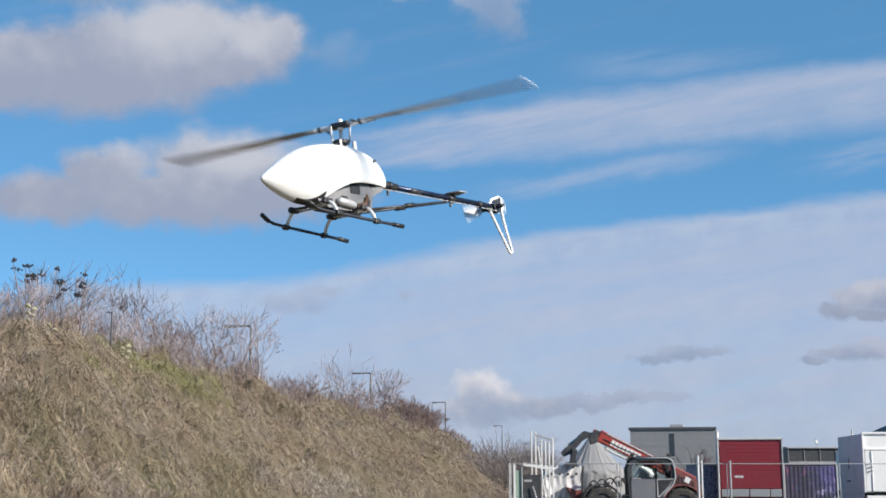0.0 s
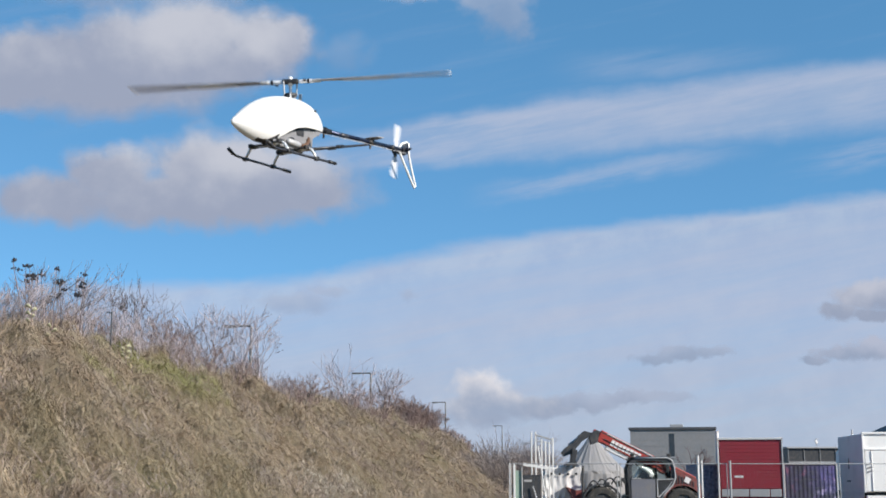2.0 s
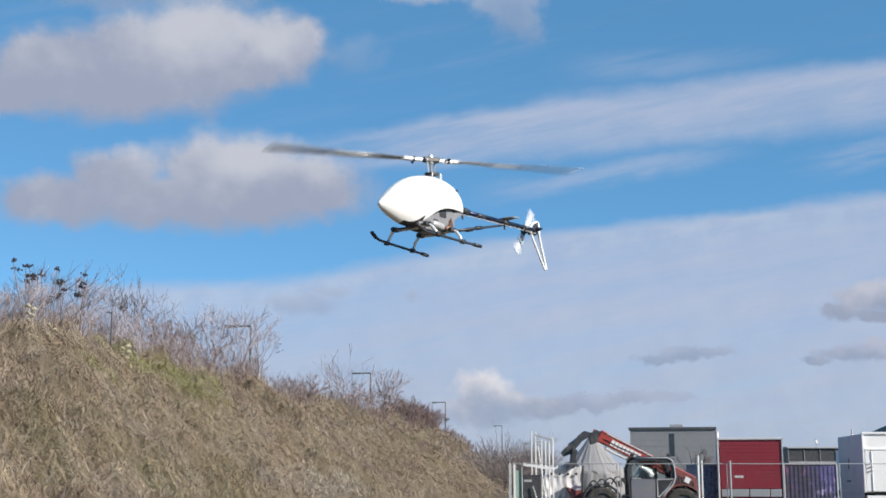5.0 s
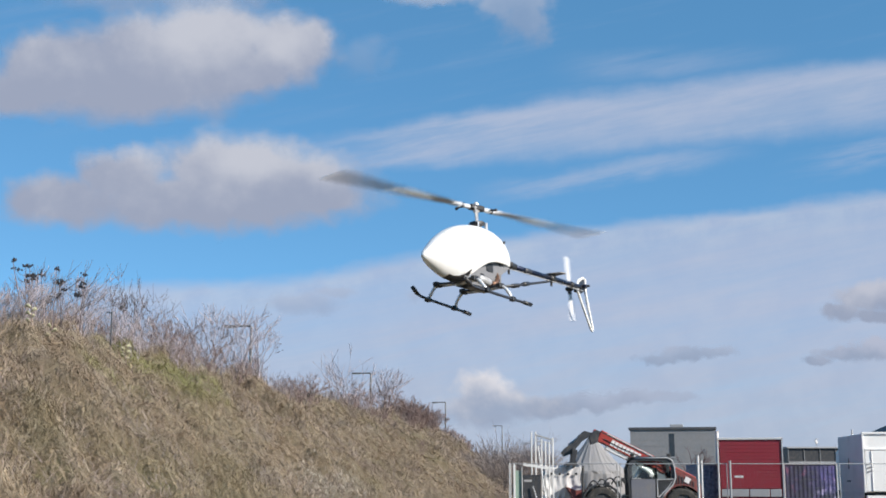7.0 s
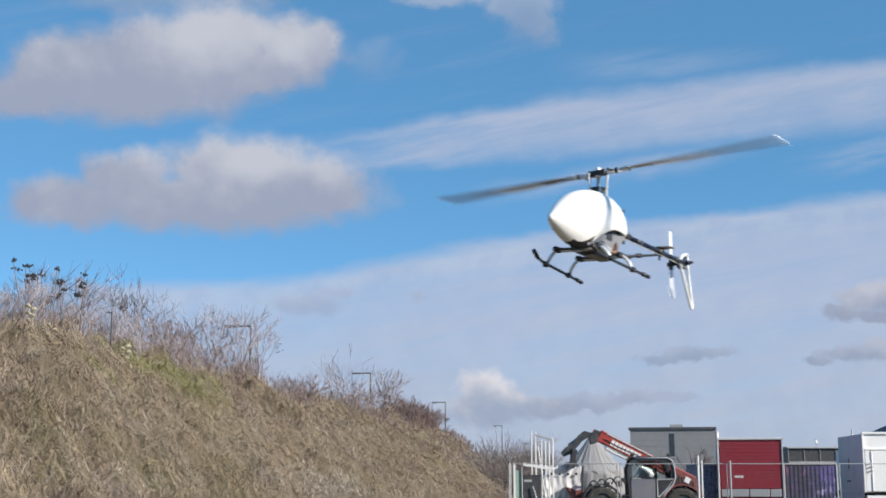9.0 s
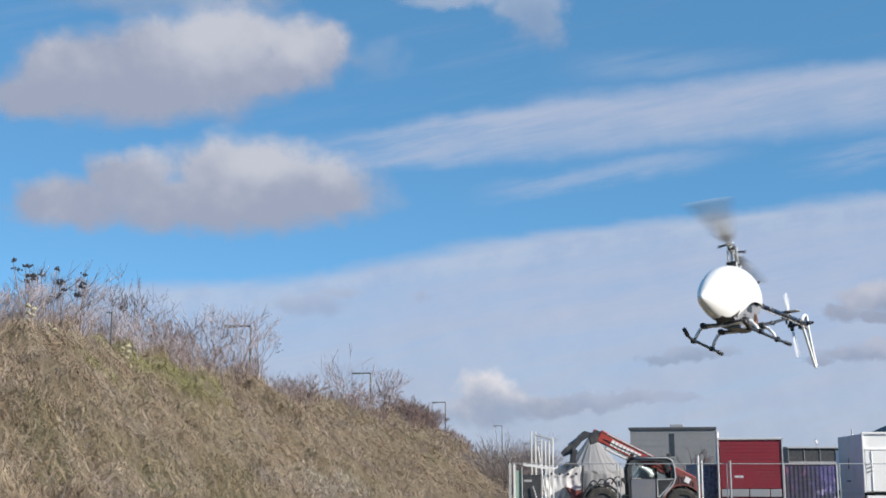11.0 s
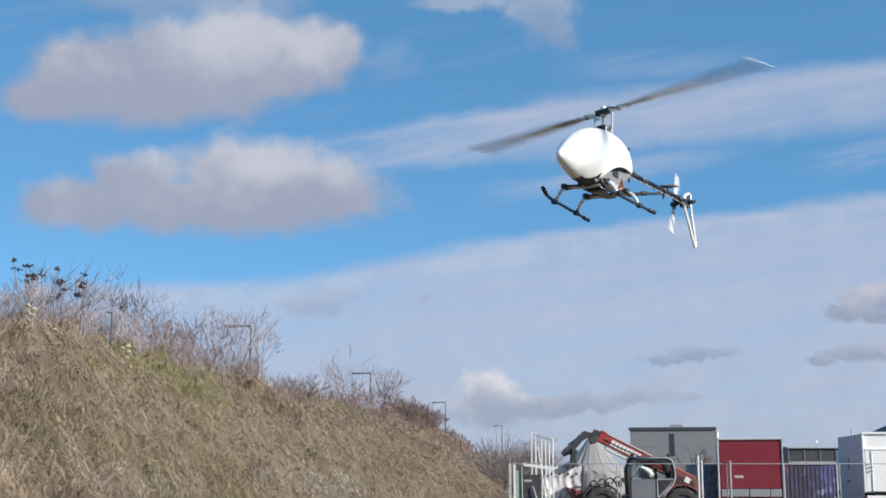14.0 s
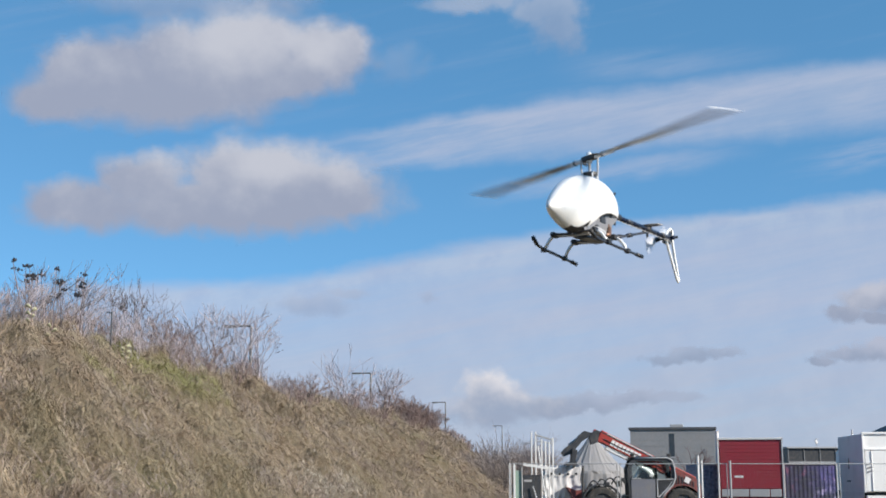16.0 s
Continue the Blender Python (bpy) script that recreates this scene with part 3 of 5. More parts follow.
def leafy_stalk(s, u, height, leaves, seed):
    """An upright dead stalk with a few pale withered leaves up its length."""
    rnd = random.Random(seed)
    p = CREST + s * ALONG + u * ACROSS
    ob = thing("withered_stalk", "upright dead stalk with pale withered yellow leaves", "weed", "withered stalks on the crest", pose(p[0], p[1], float(bank(np.array(s), np.array(u))) - 0.02))
    bm = B()
    tube(bm, ((0, 0, 0), (0.01, 0, height * 0.5), (0.0, 0.01, height)), [0.012, 0.01, 0.006], 5)
    part("stalk", bm, RED_TWIG, ob)
    for k in range(leaves):
        h, way = height * (0.35 + 0.62 * k / leaves), 1 if k % 2 else -1
        a, n = rnd.uniform(-0.5, 0.5), rnd.uniform(0.09, 0.14)
        bm, rows = B(), []
        for q, w in ((0.0, 0.012), (0.35, 0.035), (0.7, 0.03), (1.0, 0.004)):
            c = Vector((way * n * q * math.cos(a), n * q * math.sin(a), h + 0.05 * math.sin(q * 2.4)))
            rows.append([bm.verts.new(c + Vector((0, -w * 0.4, e * w))) for e in (-1, 0, 1)])
            rows[-1][1].co.y -= 0.012
        for r, q in zip(rows, rows[1:]):
            for i in (0, 1):
                bm.faces.new((r[i], r[i + 1], q[i + 1], q[i]))
        lf = part("leaf", bm, PALE_LEAF, ob, "pale withered leaf", True)
        lf.modifiers.new("thickness", "SOLIDIFY").thickness = 0.003


PALE_LEAF = surface("withered_leaf", (0.43, 0.41, 0.265), 0.8, 0, 0.25, 8, 60, 0.1, dirty=0.3)
leafy_stalk(4.9, 0.3, 0.62, 6, 1)
leafy_stalk(0.35, 0.4, 0.5, 5, 2)
leafy_stalk(1.6, 0.2, 0.45, 3, 3)
# single larger shrubs where the crest shows them
for k, (s, u, h, cnt) in enumerate([(2.6, -0.6, 1.0, 6), (4.3, -0.5, 1.15, 6), (5.3, 0.3, 0.7, 5), (6.2, -1.0, 1.0, 7), (7.2, -0.4, 0.95, 7), (8.2, 0.2, 0.7, 6), (11.0, -0.4, 0.8, 6),
                                      (14.0, -0.8, 1.75, 8), (14.7, -0.3, 1.5, 8), (15.6, 0.0, 1.2, 6), (31.5, -0.9, 2.2, 3), (30.2, -0.5, 1.5, 6),
                                      (33.0, -0.3, 1.4, 7), (37.0, -0.3, 1.6, 8)]):
    shrub(s, u, h * 1.4, 200 + k, BARK, cnt, 3, 0.3, 0.012 + 0.00035 * s)
# tall forked shrubs that stand clear of the grass
for k, (s, u, h, cnt) in enumerate([(3.4, -0.8, 1.9, 5), (4.6, -0.6, 1.7, 5), (7.0, -0.7, 1.6, 4), (7.6, -0.9, 2.0, 5), (8.3, -0.5, 1.9, 5), (9.0, -0.6, 1.5, 4), (10.3, -0.5, 1.7, 4), (11.6, -0.7, 1.5, 4), (13.2, -0.7, 2.3, 6), (17.5, -0.6, 1.3, 5), (19.5, -0.5, 1.3, 5)]):
    shrub(s, u, h, 500 + k, DARK_BARK, cnt, 3, 0.24, 0.014, "tall forked bare shrub on the crest of the bank")
for k in range(18):
    shrub(-1.5 + 16 * (k + rnd.random()) / 18, rnd.uniform(-1.3, -0.1), rnd.uniform(0.8, 1.2), 400 + k, BARK, 8, 3, 0.38, 0.009)
for k in range(38):
    s = 1.0 + 58 * (k + rnd.random()) / 38
    shrub(s, rnd.uniform(-1.4, 0.2), rnd.uniform(0.75, 1.2) + 0.009 * s, 300 + k, RED_TWIG, 9, 3, 0.5, 0.0095 + 0.0003 * s, "low red-brown leafless bush on the bank")

# a dense dark bush and low brush where the crest runs out
for k, (s, u, h) in enumerate([(41.5, -0.2, 1.5), (42.6, 0.1, 1.7), (43.6, 0.0, 1.6), (44.4, 0.3, 1.3)]):
    shrub(s, u, h, 600 + k, RED_TWIG, 14, 3, 0.42, 0.026, "dense dark red-brown bush on the bank")
for k in range(9):
    shrub(46 + 1.5 * k + rnd.random(), 0.2 + 0.12 * k + rnd.uniform(-0.3, 0.3), rnd.uniform(0.9, 1.3), 620 + k, RED_TWIG, 9, 3, 0.4, 0.022, "low red-brown leafless bush on the bank")
# two single dead stalks that stand out
shrub(20.6, 0.2, 1.1, 77, SEED, 2, 2, 0.12, 0.02, "small dark dead sapling on the crest", "dead_sapling")
shrub(28.0, 2.9, 1.7, 78, RED_TWIG, 3, 2, 0.06, 0.02, "upright brown dock stalk on the slope", "dock_stalk")
# ---- the model helicopter; x forward, y to its left, the origin between the skids ----
HUB_Z = 0.46
TAIL_HUB = pose(-1.105, -0.09, 0.245)
helicopter = thing("model_helicopter", "large radio-controlled helicopter with a glossy white canopy, flying", "helicopter")


def z(h):
    """Height over the skids from the height below the hub."""
    return HUB_Z + h


def canopy():
    # stations: x, top, bottom, half width, how far round the section goes
    rows = [(0.478, -0.300, -0.312, 0.006, 180), (0.462, -0.283, -0.325, 0.020, 180), (0.43, -0.258, -0.342, 0.040, 180), (0.38, -0.214, -0.362, 0.060, 180), (0.31, -0.168, -0.382, 0.079, 180),
            (0.24, -0.134, -0.392, 0.091, 178), (0.17, -0.114, -0.390, 0.096, 144), (0.11, -0.102, -0.378, 0.097, 122), (0.04, -0.094, -0.358, 0.095, 113), (-0.04, -0.094, -0.340, 0.089, 111),
            (-0.11, -0.105, -0.324, 0.081, 114), (-0.165, -0.121, -0.308, 0.070, 116), (-0.203, -0.152, -0.298, 0.058, 116), (-0.225, -0.180, -0.288, 0.048, 114), (-0.234, -0.20, -0.275, 0.032, 112)]
    bm, n, rings = B(), 28, []
    for x, a, b, w, most in rows:
        ring = []
        for k in range(n + 1):
            f = radians(most) * (2 * k / n - 1)
            cs, sn = math.cos(f), math.sin(f)
            fat = math.copysign(abs(sn) ** 0.9, sn)
            low = 1.0 if cs > 0 else 1.0 - 0.25 * cs * cs
            ring.append(bm.verts.new((x, 0.92 * w * fat * low, z((a + b) / 2 + (a - b) / 2 * math.copysign(abs(cs) ** 0.92, cs)))))
        rings.append(ring)
    for r, q in zip(rings, rings[1:]):
        for k in range(n):
            f = bm.faces.new((r[k], r[k + 1], q[k + 1], q[k]))
            f.material_index = int(0.2 < r[k].co.x < 0.36 and not 1 < k < n - 2)
    bm.faces.new(rings[0])
    back = rings[-1]
    mid = bm.verts.new((-0.238, 0, z(-0.225)))
    for k in range(n):
        bm.faces.new((back[k], back[k + 1], mid))
    ob = part("canopy", bm, (WHITE_GEL, BLACK), helicopter, "glossy white fibreglass canopy", True)
    so = ob.modifiers.new("thickness", "SOLIDIFY")
    so.thickness, so.offset = 0.003, -1
    su = ob.modifiers.new("round", "SUBSURF")
    su.levels = su.render_levels = 1
    for side in (1, -1):
        k = B()
        bmesh.ops.create_cone(k, cap_ends=True, segments=12, radius1=0.007, radius2=0.005, depth=0.008, matrix=Matrix.Translation((-0.13, side * 0.0665, z(-0.155))) @ pose(0, 0, 0, 90, 0, 0))
        part("canopy_grommet", k, BLACK, ob, "black rubber grommet")
    return ob


canopy()


def frames():
    for side in (1, -1):
        y = side * 0.042
        bm = B()
        prism(bm, [(0.20, z(-0.375)), (0.21, z(-0.35)), (0.16, z(-0.25)), (0.05, z(-0.17)), (-0.14, z(-0.17)), (-0.2, z(-0.21)), (-0.2, z(-0.27)), (-0.13, z(-0.31)), (-0.12, z(-0.37)), (-0.06, z(-0.392)), (0.14, z(-0.392))], y - 0.0015, y + 0.0015)
        pl = part("side_frame", bm, SILVER_PLATE, helicopter, "grey metal side plate")
        for x, h, a, b in ((0.12, -0.30, 0.025, 0.02), (0.05, -0.345, 0.02, 0.014), (-0.02, -0.29, 0.03, 0.022), (-0.09, -0.34, 0.018, 0.02), (-0.13, -0.25, 0.02, 0.02)):
            k = B()
            prism(k, rounded(x - a, x + a, z(h) - b, z(h) + b, 0.007), y + side * 0.0018, y + side * 0.004)
            part("frame_opening", k, BLACK, pl, "dark opening")
        for x, h in ((0.16, -0.36), (0.0, -0.375), (-0.1, -0.375), (0.08, -0.21), (-0.16, -0.2)):
            k = B()
            tube(k, ((x, y, z(h)), (x, y + side * 0.006, z(h))), 0.005, 8)
            part("bolt", k, ALU, pl)
    bm = B()
    box(bm, -0.06, 0.07, -0.036, 0.036, z(-0.36), z(-0.25), 0.006)
    eng = part("engine", bm, BLACK, helicopter, "dark engine block with cooling fins")
    for k in range(6):
        f = B()
        box(f, -0.065, 0.075, -0.039, 0.039, z(-0.35 + 0.016 * k), z(-0.345 + 0.016 * k))
        part("cooling_fin", f, ALU_DULL, eng)
    bm = B()
    tube(bm, ((0.10, 0.05, z(-0.36)), (0.085, 0.052, z(-0.36)), (0.01, 0.052, z(-0.367)), (-0.01, 0.05, z(-0.367))), [0.01, 0.018, 0.018, 0.01], 14)
    part("silencer", bm, ALU_DULL, helicopter, "silver exhaust silencer", True)
    bm = B()
    tube(bm, ((-0.015, 0.056, z(-0.372)), (-0.06, 0.055, z(-0.36)), (-0.09, 0.045, z(-0.33)), (-0.1, 0.03, z(-0.3))), 0.011, 10)
    part("exhaust_pipe", bm, TERRACOTTA, helicopter, "copper-coloured exhaust pipe", True)
    for x, y, h in ((0.15, 0.03, -0.33), (0.15, -0.03, -0.33), (0.1, 0.048, -0.25), (-0.08, 0.05, -0.22), (-0.08, -0.05, -0.22)):
        bm = B()
        box(bm, x - 0.02, x + 0.02, y - 0.011, y + 0.011, z(h) - 0.02, z(h) + 0.02, 0.003)
        sv = part("servo", bm, BLACK, helicopter)
        bm = B()
        box(bm, x - 0.004, x + 0.018, y + (0.011 if y > 0 else -0.015), y + (0.015 if y > 0 else -0.011), z(h) + 0.004, z(h) + 0.012, 0.001)
        part("servo_arm", bm, BLADE_WHITE, sv)
    bm = B()
    box(bm, -0.07, 0.1, -0.024, 0.024, z(-0.398), z(-0.392), 0.002)
    part("bottom_plate", bm, SILVER_PLATE, helicopter, "grey bottom plate")
    bm = B()
    box(bm, 0.165, 0.27, -0.032, 0.032, z(-0.375), z(-0.33), 0.006)
    part("battery", bm, NAVY, helicopter, "dark battery pack")
    for y in (0.02, -0.022):
        bm = B()
        tube(bm, ((-0.03, y, z(-0.26)), (-0.09, y * 1.6, z(-0.245)), (-0.14, y * 2.2, z(-0.275)), (-0.17, y, z(-0.26)), (-0.2, y * 1.5, z(-0.28))), 0.004, 6)
        part("cable", bm, ALU_DULL, helicopter)


frames()


def landing_gear():
    for side in (1, -1):
        y = side * 0.158
        bm = B()
        toe = side * 0.02
        tube(bm, ((-0.16, y + toe * 0.45, z(-0.462)), (0.0, y, z(-0.456)), (0.21, y - toe * 0.4, z(-0.447)), (0.285, y - toe * 0.7, z(-0.443)), (0.32, y - toe * 0.85, z(-0.435)), (0.35, y - toe, z(-0.418))), 0.0068, 10)
        sk = part("skid", bm, CARBON, helicopter, "black skid tube", True)
        for a, b in (((-0.175, y + toe * 0.5, z(-0.463)), (-0.115, y + toe * 0.3, z(-0.460))), ((0.318, y - toe * 0.85, z(-0.436)), (0.358, y - toe, z(-0.413)))):
            k = B()
            tube(k, (a, b), 0.0095, 10)
            part("skid_cap", k, BLACK, sk, "black rubber end cap", True)
        for x in (0.205, -0.02):
            h = -0.447 if x > 0.1 else -0.457
            k = B()
            box(k, x - 0.015, x + 0.015, y - 0.011, y + 0.011, z(h) - 0.01, z(h) + 0.012, 0.004)
            part("skid_clamp", k, BLACK, sk)
            k = B()
            tube(k, ((x, side * 0.03, z(-0.388)), (x, side * 0.085, z(-0.385)), (x, side * 0.105, z(-0.388)), (x, side * 0.125, z(-0.402)), (x, side * 0.142, z(-0.425)), (x, side * 0.153, z(h) + 0.005)), [0.006, 0.006, 0.007, 0.0078, 0.0078, 0.0065], 10)
            part("landing_strut", k, ALU_BRIGHT, helicopter, "curved aluminium landing strut", True)
            k = B()
            tube(k, ((x + 0.022, side * 0.0, z(-0.394)), (x + 0.022, side * 0.112, z(-0.384))), 0.0055, 8)
            part("cross_bar", k, CARBON, helicopter, "black cross bar", True)
            k = B()
            tube(k, ((x - 0.022, side * 0.0, z(-0.394)), (x - 0.018, side * 0.1, z(-0.39))), 0.0048, 8)
            part("cross_bar", k, ALU_BRIGHT, helicopter, "silver cross bar", True)
            k = B()
            box(k, x - 0.018, x + 0.03, side * 0.1 - 0.01, side * 0.1 + 0.012, z(-0.398), z(-0.374), 0.005)
            part("strut_joint", k, BLACK, helicopter, "black strut joint")


landing_gear()


def tail():
    bm = B()
    tube(bm, ((-0.15, 0, z(-0.232)), (-1.035, 0, z(-0.2255))), 0.0125, 12)
    boom = part("tail_boom", bm, NAVY, helicopter, "dark blue-black tail boom tube", True)
    for a, b, r, mat, nm in ((-0.19, -0.34, 0.0165, BLACK, "boom_sleeve"), (-0.43, -0.50, 0.0132, CARBON, "boom_label"), (-0.70, -0.745, 0.02, BLACK, "boom_clamp"), (-0.28, -0.30, 0.021, BLACK, "boom_clamp"), (-0.93, -0.95, 0.018, BLACK, "boom_clamp")):
        k = B()
        tube(k, ((a, 0, z(-0.231)), (b, 0, z(-0.229))), r, 12)
        part(nm, k, mat, boom, "", True)
    k = B()
    tube(k, ((-0.28, 0, z(-0.25)), (-0.28, 0, z(-0.275))), 0.006, 8)
    part("guide_bracket", k, BLACK, boom)
    k = B()
    tube(k, ((-0.72, 0, z(-0.24)), (-0.72, 0, z(-0.27))), 0.006, 8)
    part("guide_bracket", k, BLACK, boom)
    k = B()
    tube(k, ((-0.15, 0.02, z(-0.258)), (-0.6, 0.014, z(-0.25)), (-1.08, 0.0, z(-0.243))), 0.0022, 6)
    part("tail_push_rod", k, ALU_DULL, boom)
    for side in (1, -1):
        k = B()
        tube(k, ((-0.10, side * 0.05, z(-0.372)), (-0.70, side * 0.008, z(-0.248))), 0.0055, 8)
        st = part("boom_support", k, CARBON, helicopter, "thin black support strut", True)
        k = B()
        tube(k, ((-0.36, side * 0.032, z(-0.318)), (-0.42, side * 0.028, z(-0.306))), 0.011, 8)
        part("strut_sleeve", k, BLACK, st, "", True)
    # level stabiliser
    k = B()
    prism(k, [(-0.70, 0.012), (-0.715, 0.06), (-0.765, 0.07), (-0.775, 0.012), (-0.775, -0.012), (-0.765, -0.07), (-0.715, -0.06), (-0.70, -0.012)], z(-0.208), z(-0.204), "z")
    part("stabiliser", k, BLADE_GREY, helicopter, "flat grey level stabiliser")
    k = B()
    box(k, -1.12, -1.05, -0.042, -0.019, z(-0.248), z(-0.20), 0.006)
    tube(k, ((-1.105, 0.03, z(-0.215)), (-1.105, -0.1, z(-0.215))), 0.007, 8)
    part("tail_gearbox", k, BLACK, helicopter, "black tail gearbox")
    k = B()
    tube(k, ((-1.105, -0.009, z(-0.215)), (-1.105, 0.012, z(-0.215)), (-1.105, 0.016, z(-0.215))), [0.012, 0.012, 0.006], 10)
    part("bearing_cap", k, NAVY, helicopter, "", True)
    # upright fin: a white rim about a dark web
    outer = [(-1.036, z(-0.215)), (-1.062, z(-0.185)), (-1.115, z(-0.166)), (-1.138, z(-0.170)), (-1.136, z(-0.240)), (-1.155, z(-0.310)), (-1.197, z(-0.436)), (-1.187, z(-0.447)), (-1.177, z(-0.442)), (-1.046, z(-0.252))]
    bm = B()
    ring = [(a, -0.012, b) for a, b in outer]
    tube(bm, ring + ring[:1], 0.0078, 6, False)
    fin = part("tail_fin", bm, BLADE_WHITE, helicopter, "upright hollow white tail fin")
    bm = B()
    prism(bm, [(-1.066, z(-0.19)), (-1.115, z(-0.17)), (-1.134, z(-0.174)), (-1.132, z(-0.24)), (-1.09, z(-0.25))], -0.0135, -0.0105)
    part("fin_mount", bm, CARBON, fin, "dark mounting plate")


tail()


def airfoil(bm, r0, r1, chord, thick, twist=0.0, mat_of=None, steps=12):
    """A blade along +x, flat side below; mat_of(r, below) gives the material slot."""
    prof = [(-0.5, 0.0), (-0.42, 0.45), (-0.2, 0.5), (0.15, 0.32), (0.5, 0.02), (0.5, -0.02), (0.1, -0.18), (-0.25, -0.3), (-0.42, -0.25)]
    rings, rs = [], [r0 + (r1 - r0) * k / steps for k in range(steps + 1)]
    for i, r in enumerate(rs):
        c = chord * (0.55 if i == 0 else 0.9 if i == 1 else 1.0 if i < steps else 0.8)
        tw = radians(twist)
        ring = []
        for a, b in prof:
            yy, zz = a * c, b * thick
            ring.append(bm.verts.new((r, yy * math.cos(tw) - zz * math.sin(tw), yy * math.sin(tw) + zz * math.cos(tw))))
        rings.append(ring)
    n = len(prof)
    for i in range(steps):
        for k in range(n):
            f = bm.faces.new((rings[i][k], rings[i][(k + 1) % n], rings[i + 1][(k + 1) % n], rings[i + 1][k]))
            if mat_of:
                f.material_index = mat_of((rs[i] + rs[i + 1]) / 2, k >= 4)
    for ring in (rings[0], rings[-1]):
        f = bm.faces.new(ring)
        f.material_index = mat_of(r1, True) if mat_of else 0


def rotor():
    head = part("rotor_head", box(B(), -0.045, 0.045, -0.016, 0.016, -0.012, 0.014, 0.005), BLACK, helicopter, "black two-bladed rotor head")
    k = B()
    tube(k, ((0, 0, -0.02), (0, 0, 0.022), (0, 0, 0.03)), [0.014, 0.014, 0.008], 12)
    part("hub_cap", k, ALU_BRIGHT, head, "", True)
    for side in (1, -1):
        turn = pose(0, 0, 0, 0, 0, 0 if side == 1 else 180)
        k = B()
        tube(k, ((0.05, 0, 0), (0.075, 0, 0), (0.13, 0, 0), (0.135, 0, 0)), [0.010, 0.0115, 0.0115, 0.009], 12)
        gr = part("blade_grip", k, ALU_BRIGHT, head, "silver blade grip")
        gr.matrix_basis = turn
        k = B()
        box(k, 0.125, 0.17, -0.014, 0.014, -0.008, 0.008, 0.003)
        part("grip_fork", k, ALU_DULL, gr)
        k = B()
        tube(k, ((0.096, 0, 0), (0.108, 0, 0)), 0.0135, 12)
        part("grip_collar", k, BLACK, gr)
        k = B()
        tube(k, ((0.085, -0.012, 0.0), (0.085, -0.045, -0.004)), 0.005, 8)
        bmesh.ops.create_uvsphere(k, u_segments=8, v_segments=6, radius=0.008, matrix=Matrix.Translation((0.085, -0.048, -0.005)))
        part("pitch_arm", k, BLACK, gr)
        k = B()
        airfoil(k, 0.15, 0.9, 0.062, 0.010, 5)
        bl = part("rotor_blade", k, BLADE_GREY, head, "long grey carbon rotor blade", False)
        bl.matrix_basis = turn
        k = B()
        airfoil(k, 0.872, 0.902, 0.066, 0.0125, 5, None, 2)
        part("blade_tip", k, BLADE_WHITE, bl, "white blade tip")
        k = B()
        prism(k, [(0.44 + 0.15 * math.cos(a), 0.027 * math.sin(a)) for a in (2 * math.pi * q / 24 for q in range(24))], -0.0058, -0.0036, "z")
        bmesh.ops.transform(k, matrix=pose(0, 0, 0, 5, 0, 0), verts=k.verts)
        part("blade_label", k, BLADE_WHITE, bl, "oval white label under the blade")
        k = B()
        tube(k, ((0.034 * side, 0.024 * side, 0.0), (0.03 * side, 0.024 * side, -0.075)), 0.0042, 8)
        part("link_rod", k, ALU_DULL, head)
    return head


rotor_head = rotor()
rotor_head.matrix_basis = pose(0, 0, HUB_Z, 0, 0, 104)
k = B()
tube(k, ((0, 0, z(-0.2)), (0, 0, z(-0.012))), 0.0075, 12)
part("main_shaft", k, ALU, helicopter, "bright steel rotor shaft", True)
k = B()
tube(k, ((0, 0, z(-0.088)), (0, 0, z(-0.083)), (0, 0, z(-0.070)), (0, 0, z(-0.066))), [0.02, 0.036, 0.036, 0.02], 18)
part("swashplate", k, BLACK, helicopter, "dark swashplate")
for x, y in ((0.03, 0.025), (0.03, -0.025), (-0.035, 0.0)):
    k = B()
    tube(k, ((x, y, z(-0.15)), (x, y, z(-0.075))), 0.0035, 6)
    part("control_rod", k, ALU_BRIGHT, helicopter)
k = B()
box(k, -0.092, -0.074, -0.006, 0.006, z(-0.15), z(-0.056), 0.003)
part("anti_rotation_guide", k, ALU_DULL, helicopter, "grey upright guide behind the shaft")

k = B()
tube(k, ((0, 0.016, 0), (0, -0.02, 0)), 0.012, 10)
box(k, -0.03, 0.03, -0.01, 0.008, -0.009, 0.009, 0.002)
tail_rotor = part("tail_rotor", k, BLACK, helicopter, "two-bladed white tail rotor")
tail_rotor.matrix_basis = TAIL_HUB
for side in (1, -1):
    k = B()
    airfoil(k, 0.028, 0.178, 0.050, 0.006, 0, None, 6)
    tb = part("tail_blade", k, TAIL_WHITE, tail_rotor, "white tail rotor blade")
    tb.matrix_basis = pose(0, 0, 0, 90, 0, 0) if side == 1 else pose(0, 0, 0, -90, 0, 180)
# ---- the yard beyond the field ----
RED_PAINT = surface("red_paint", (0.33, 0.035, 0.025), 0.4, 0, 0.2, 2.5, 30, 0.05, dirty=0.4, dirt=(0.16, 0.07, 0.05))
DOOR_GREY = surface("blue_grey_paint", (0.125, 0.13, 0.155), 0.5, 0, 0.15, 2, 30, 0.06, dirty=0.4)
DULL_RED = surface("dusty_red", (0.17, 0.036, 0.032), 0.6, 0, 0.3, 3, 30, 0.08, dirty=0.7, dirt=(0.15, 0.09, 0.075))
TRUCK_RED = surface("truck_red", (0.265, 0.026, 0.038), 0.45, 0, 0.15, 1.5, 20, 0.05, dirty=0.35, dirt=(0.18, 0.05, 0.05))
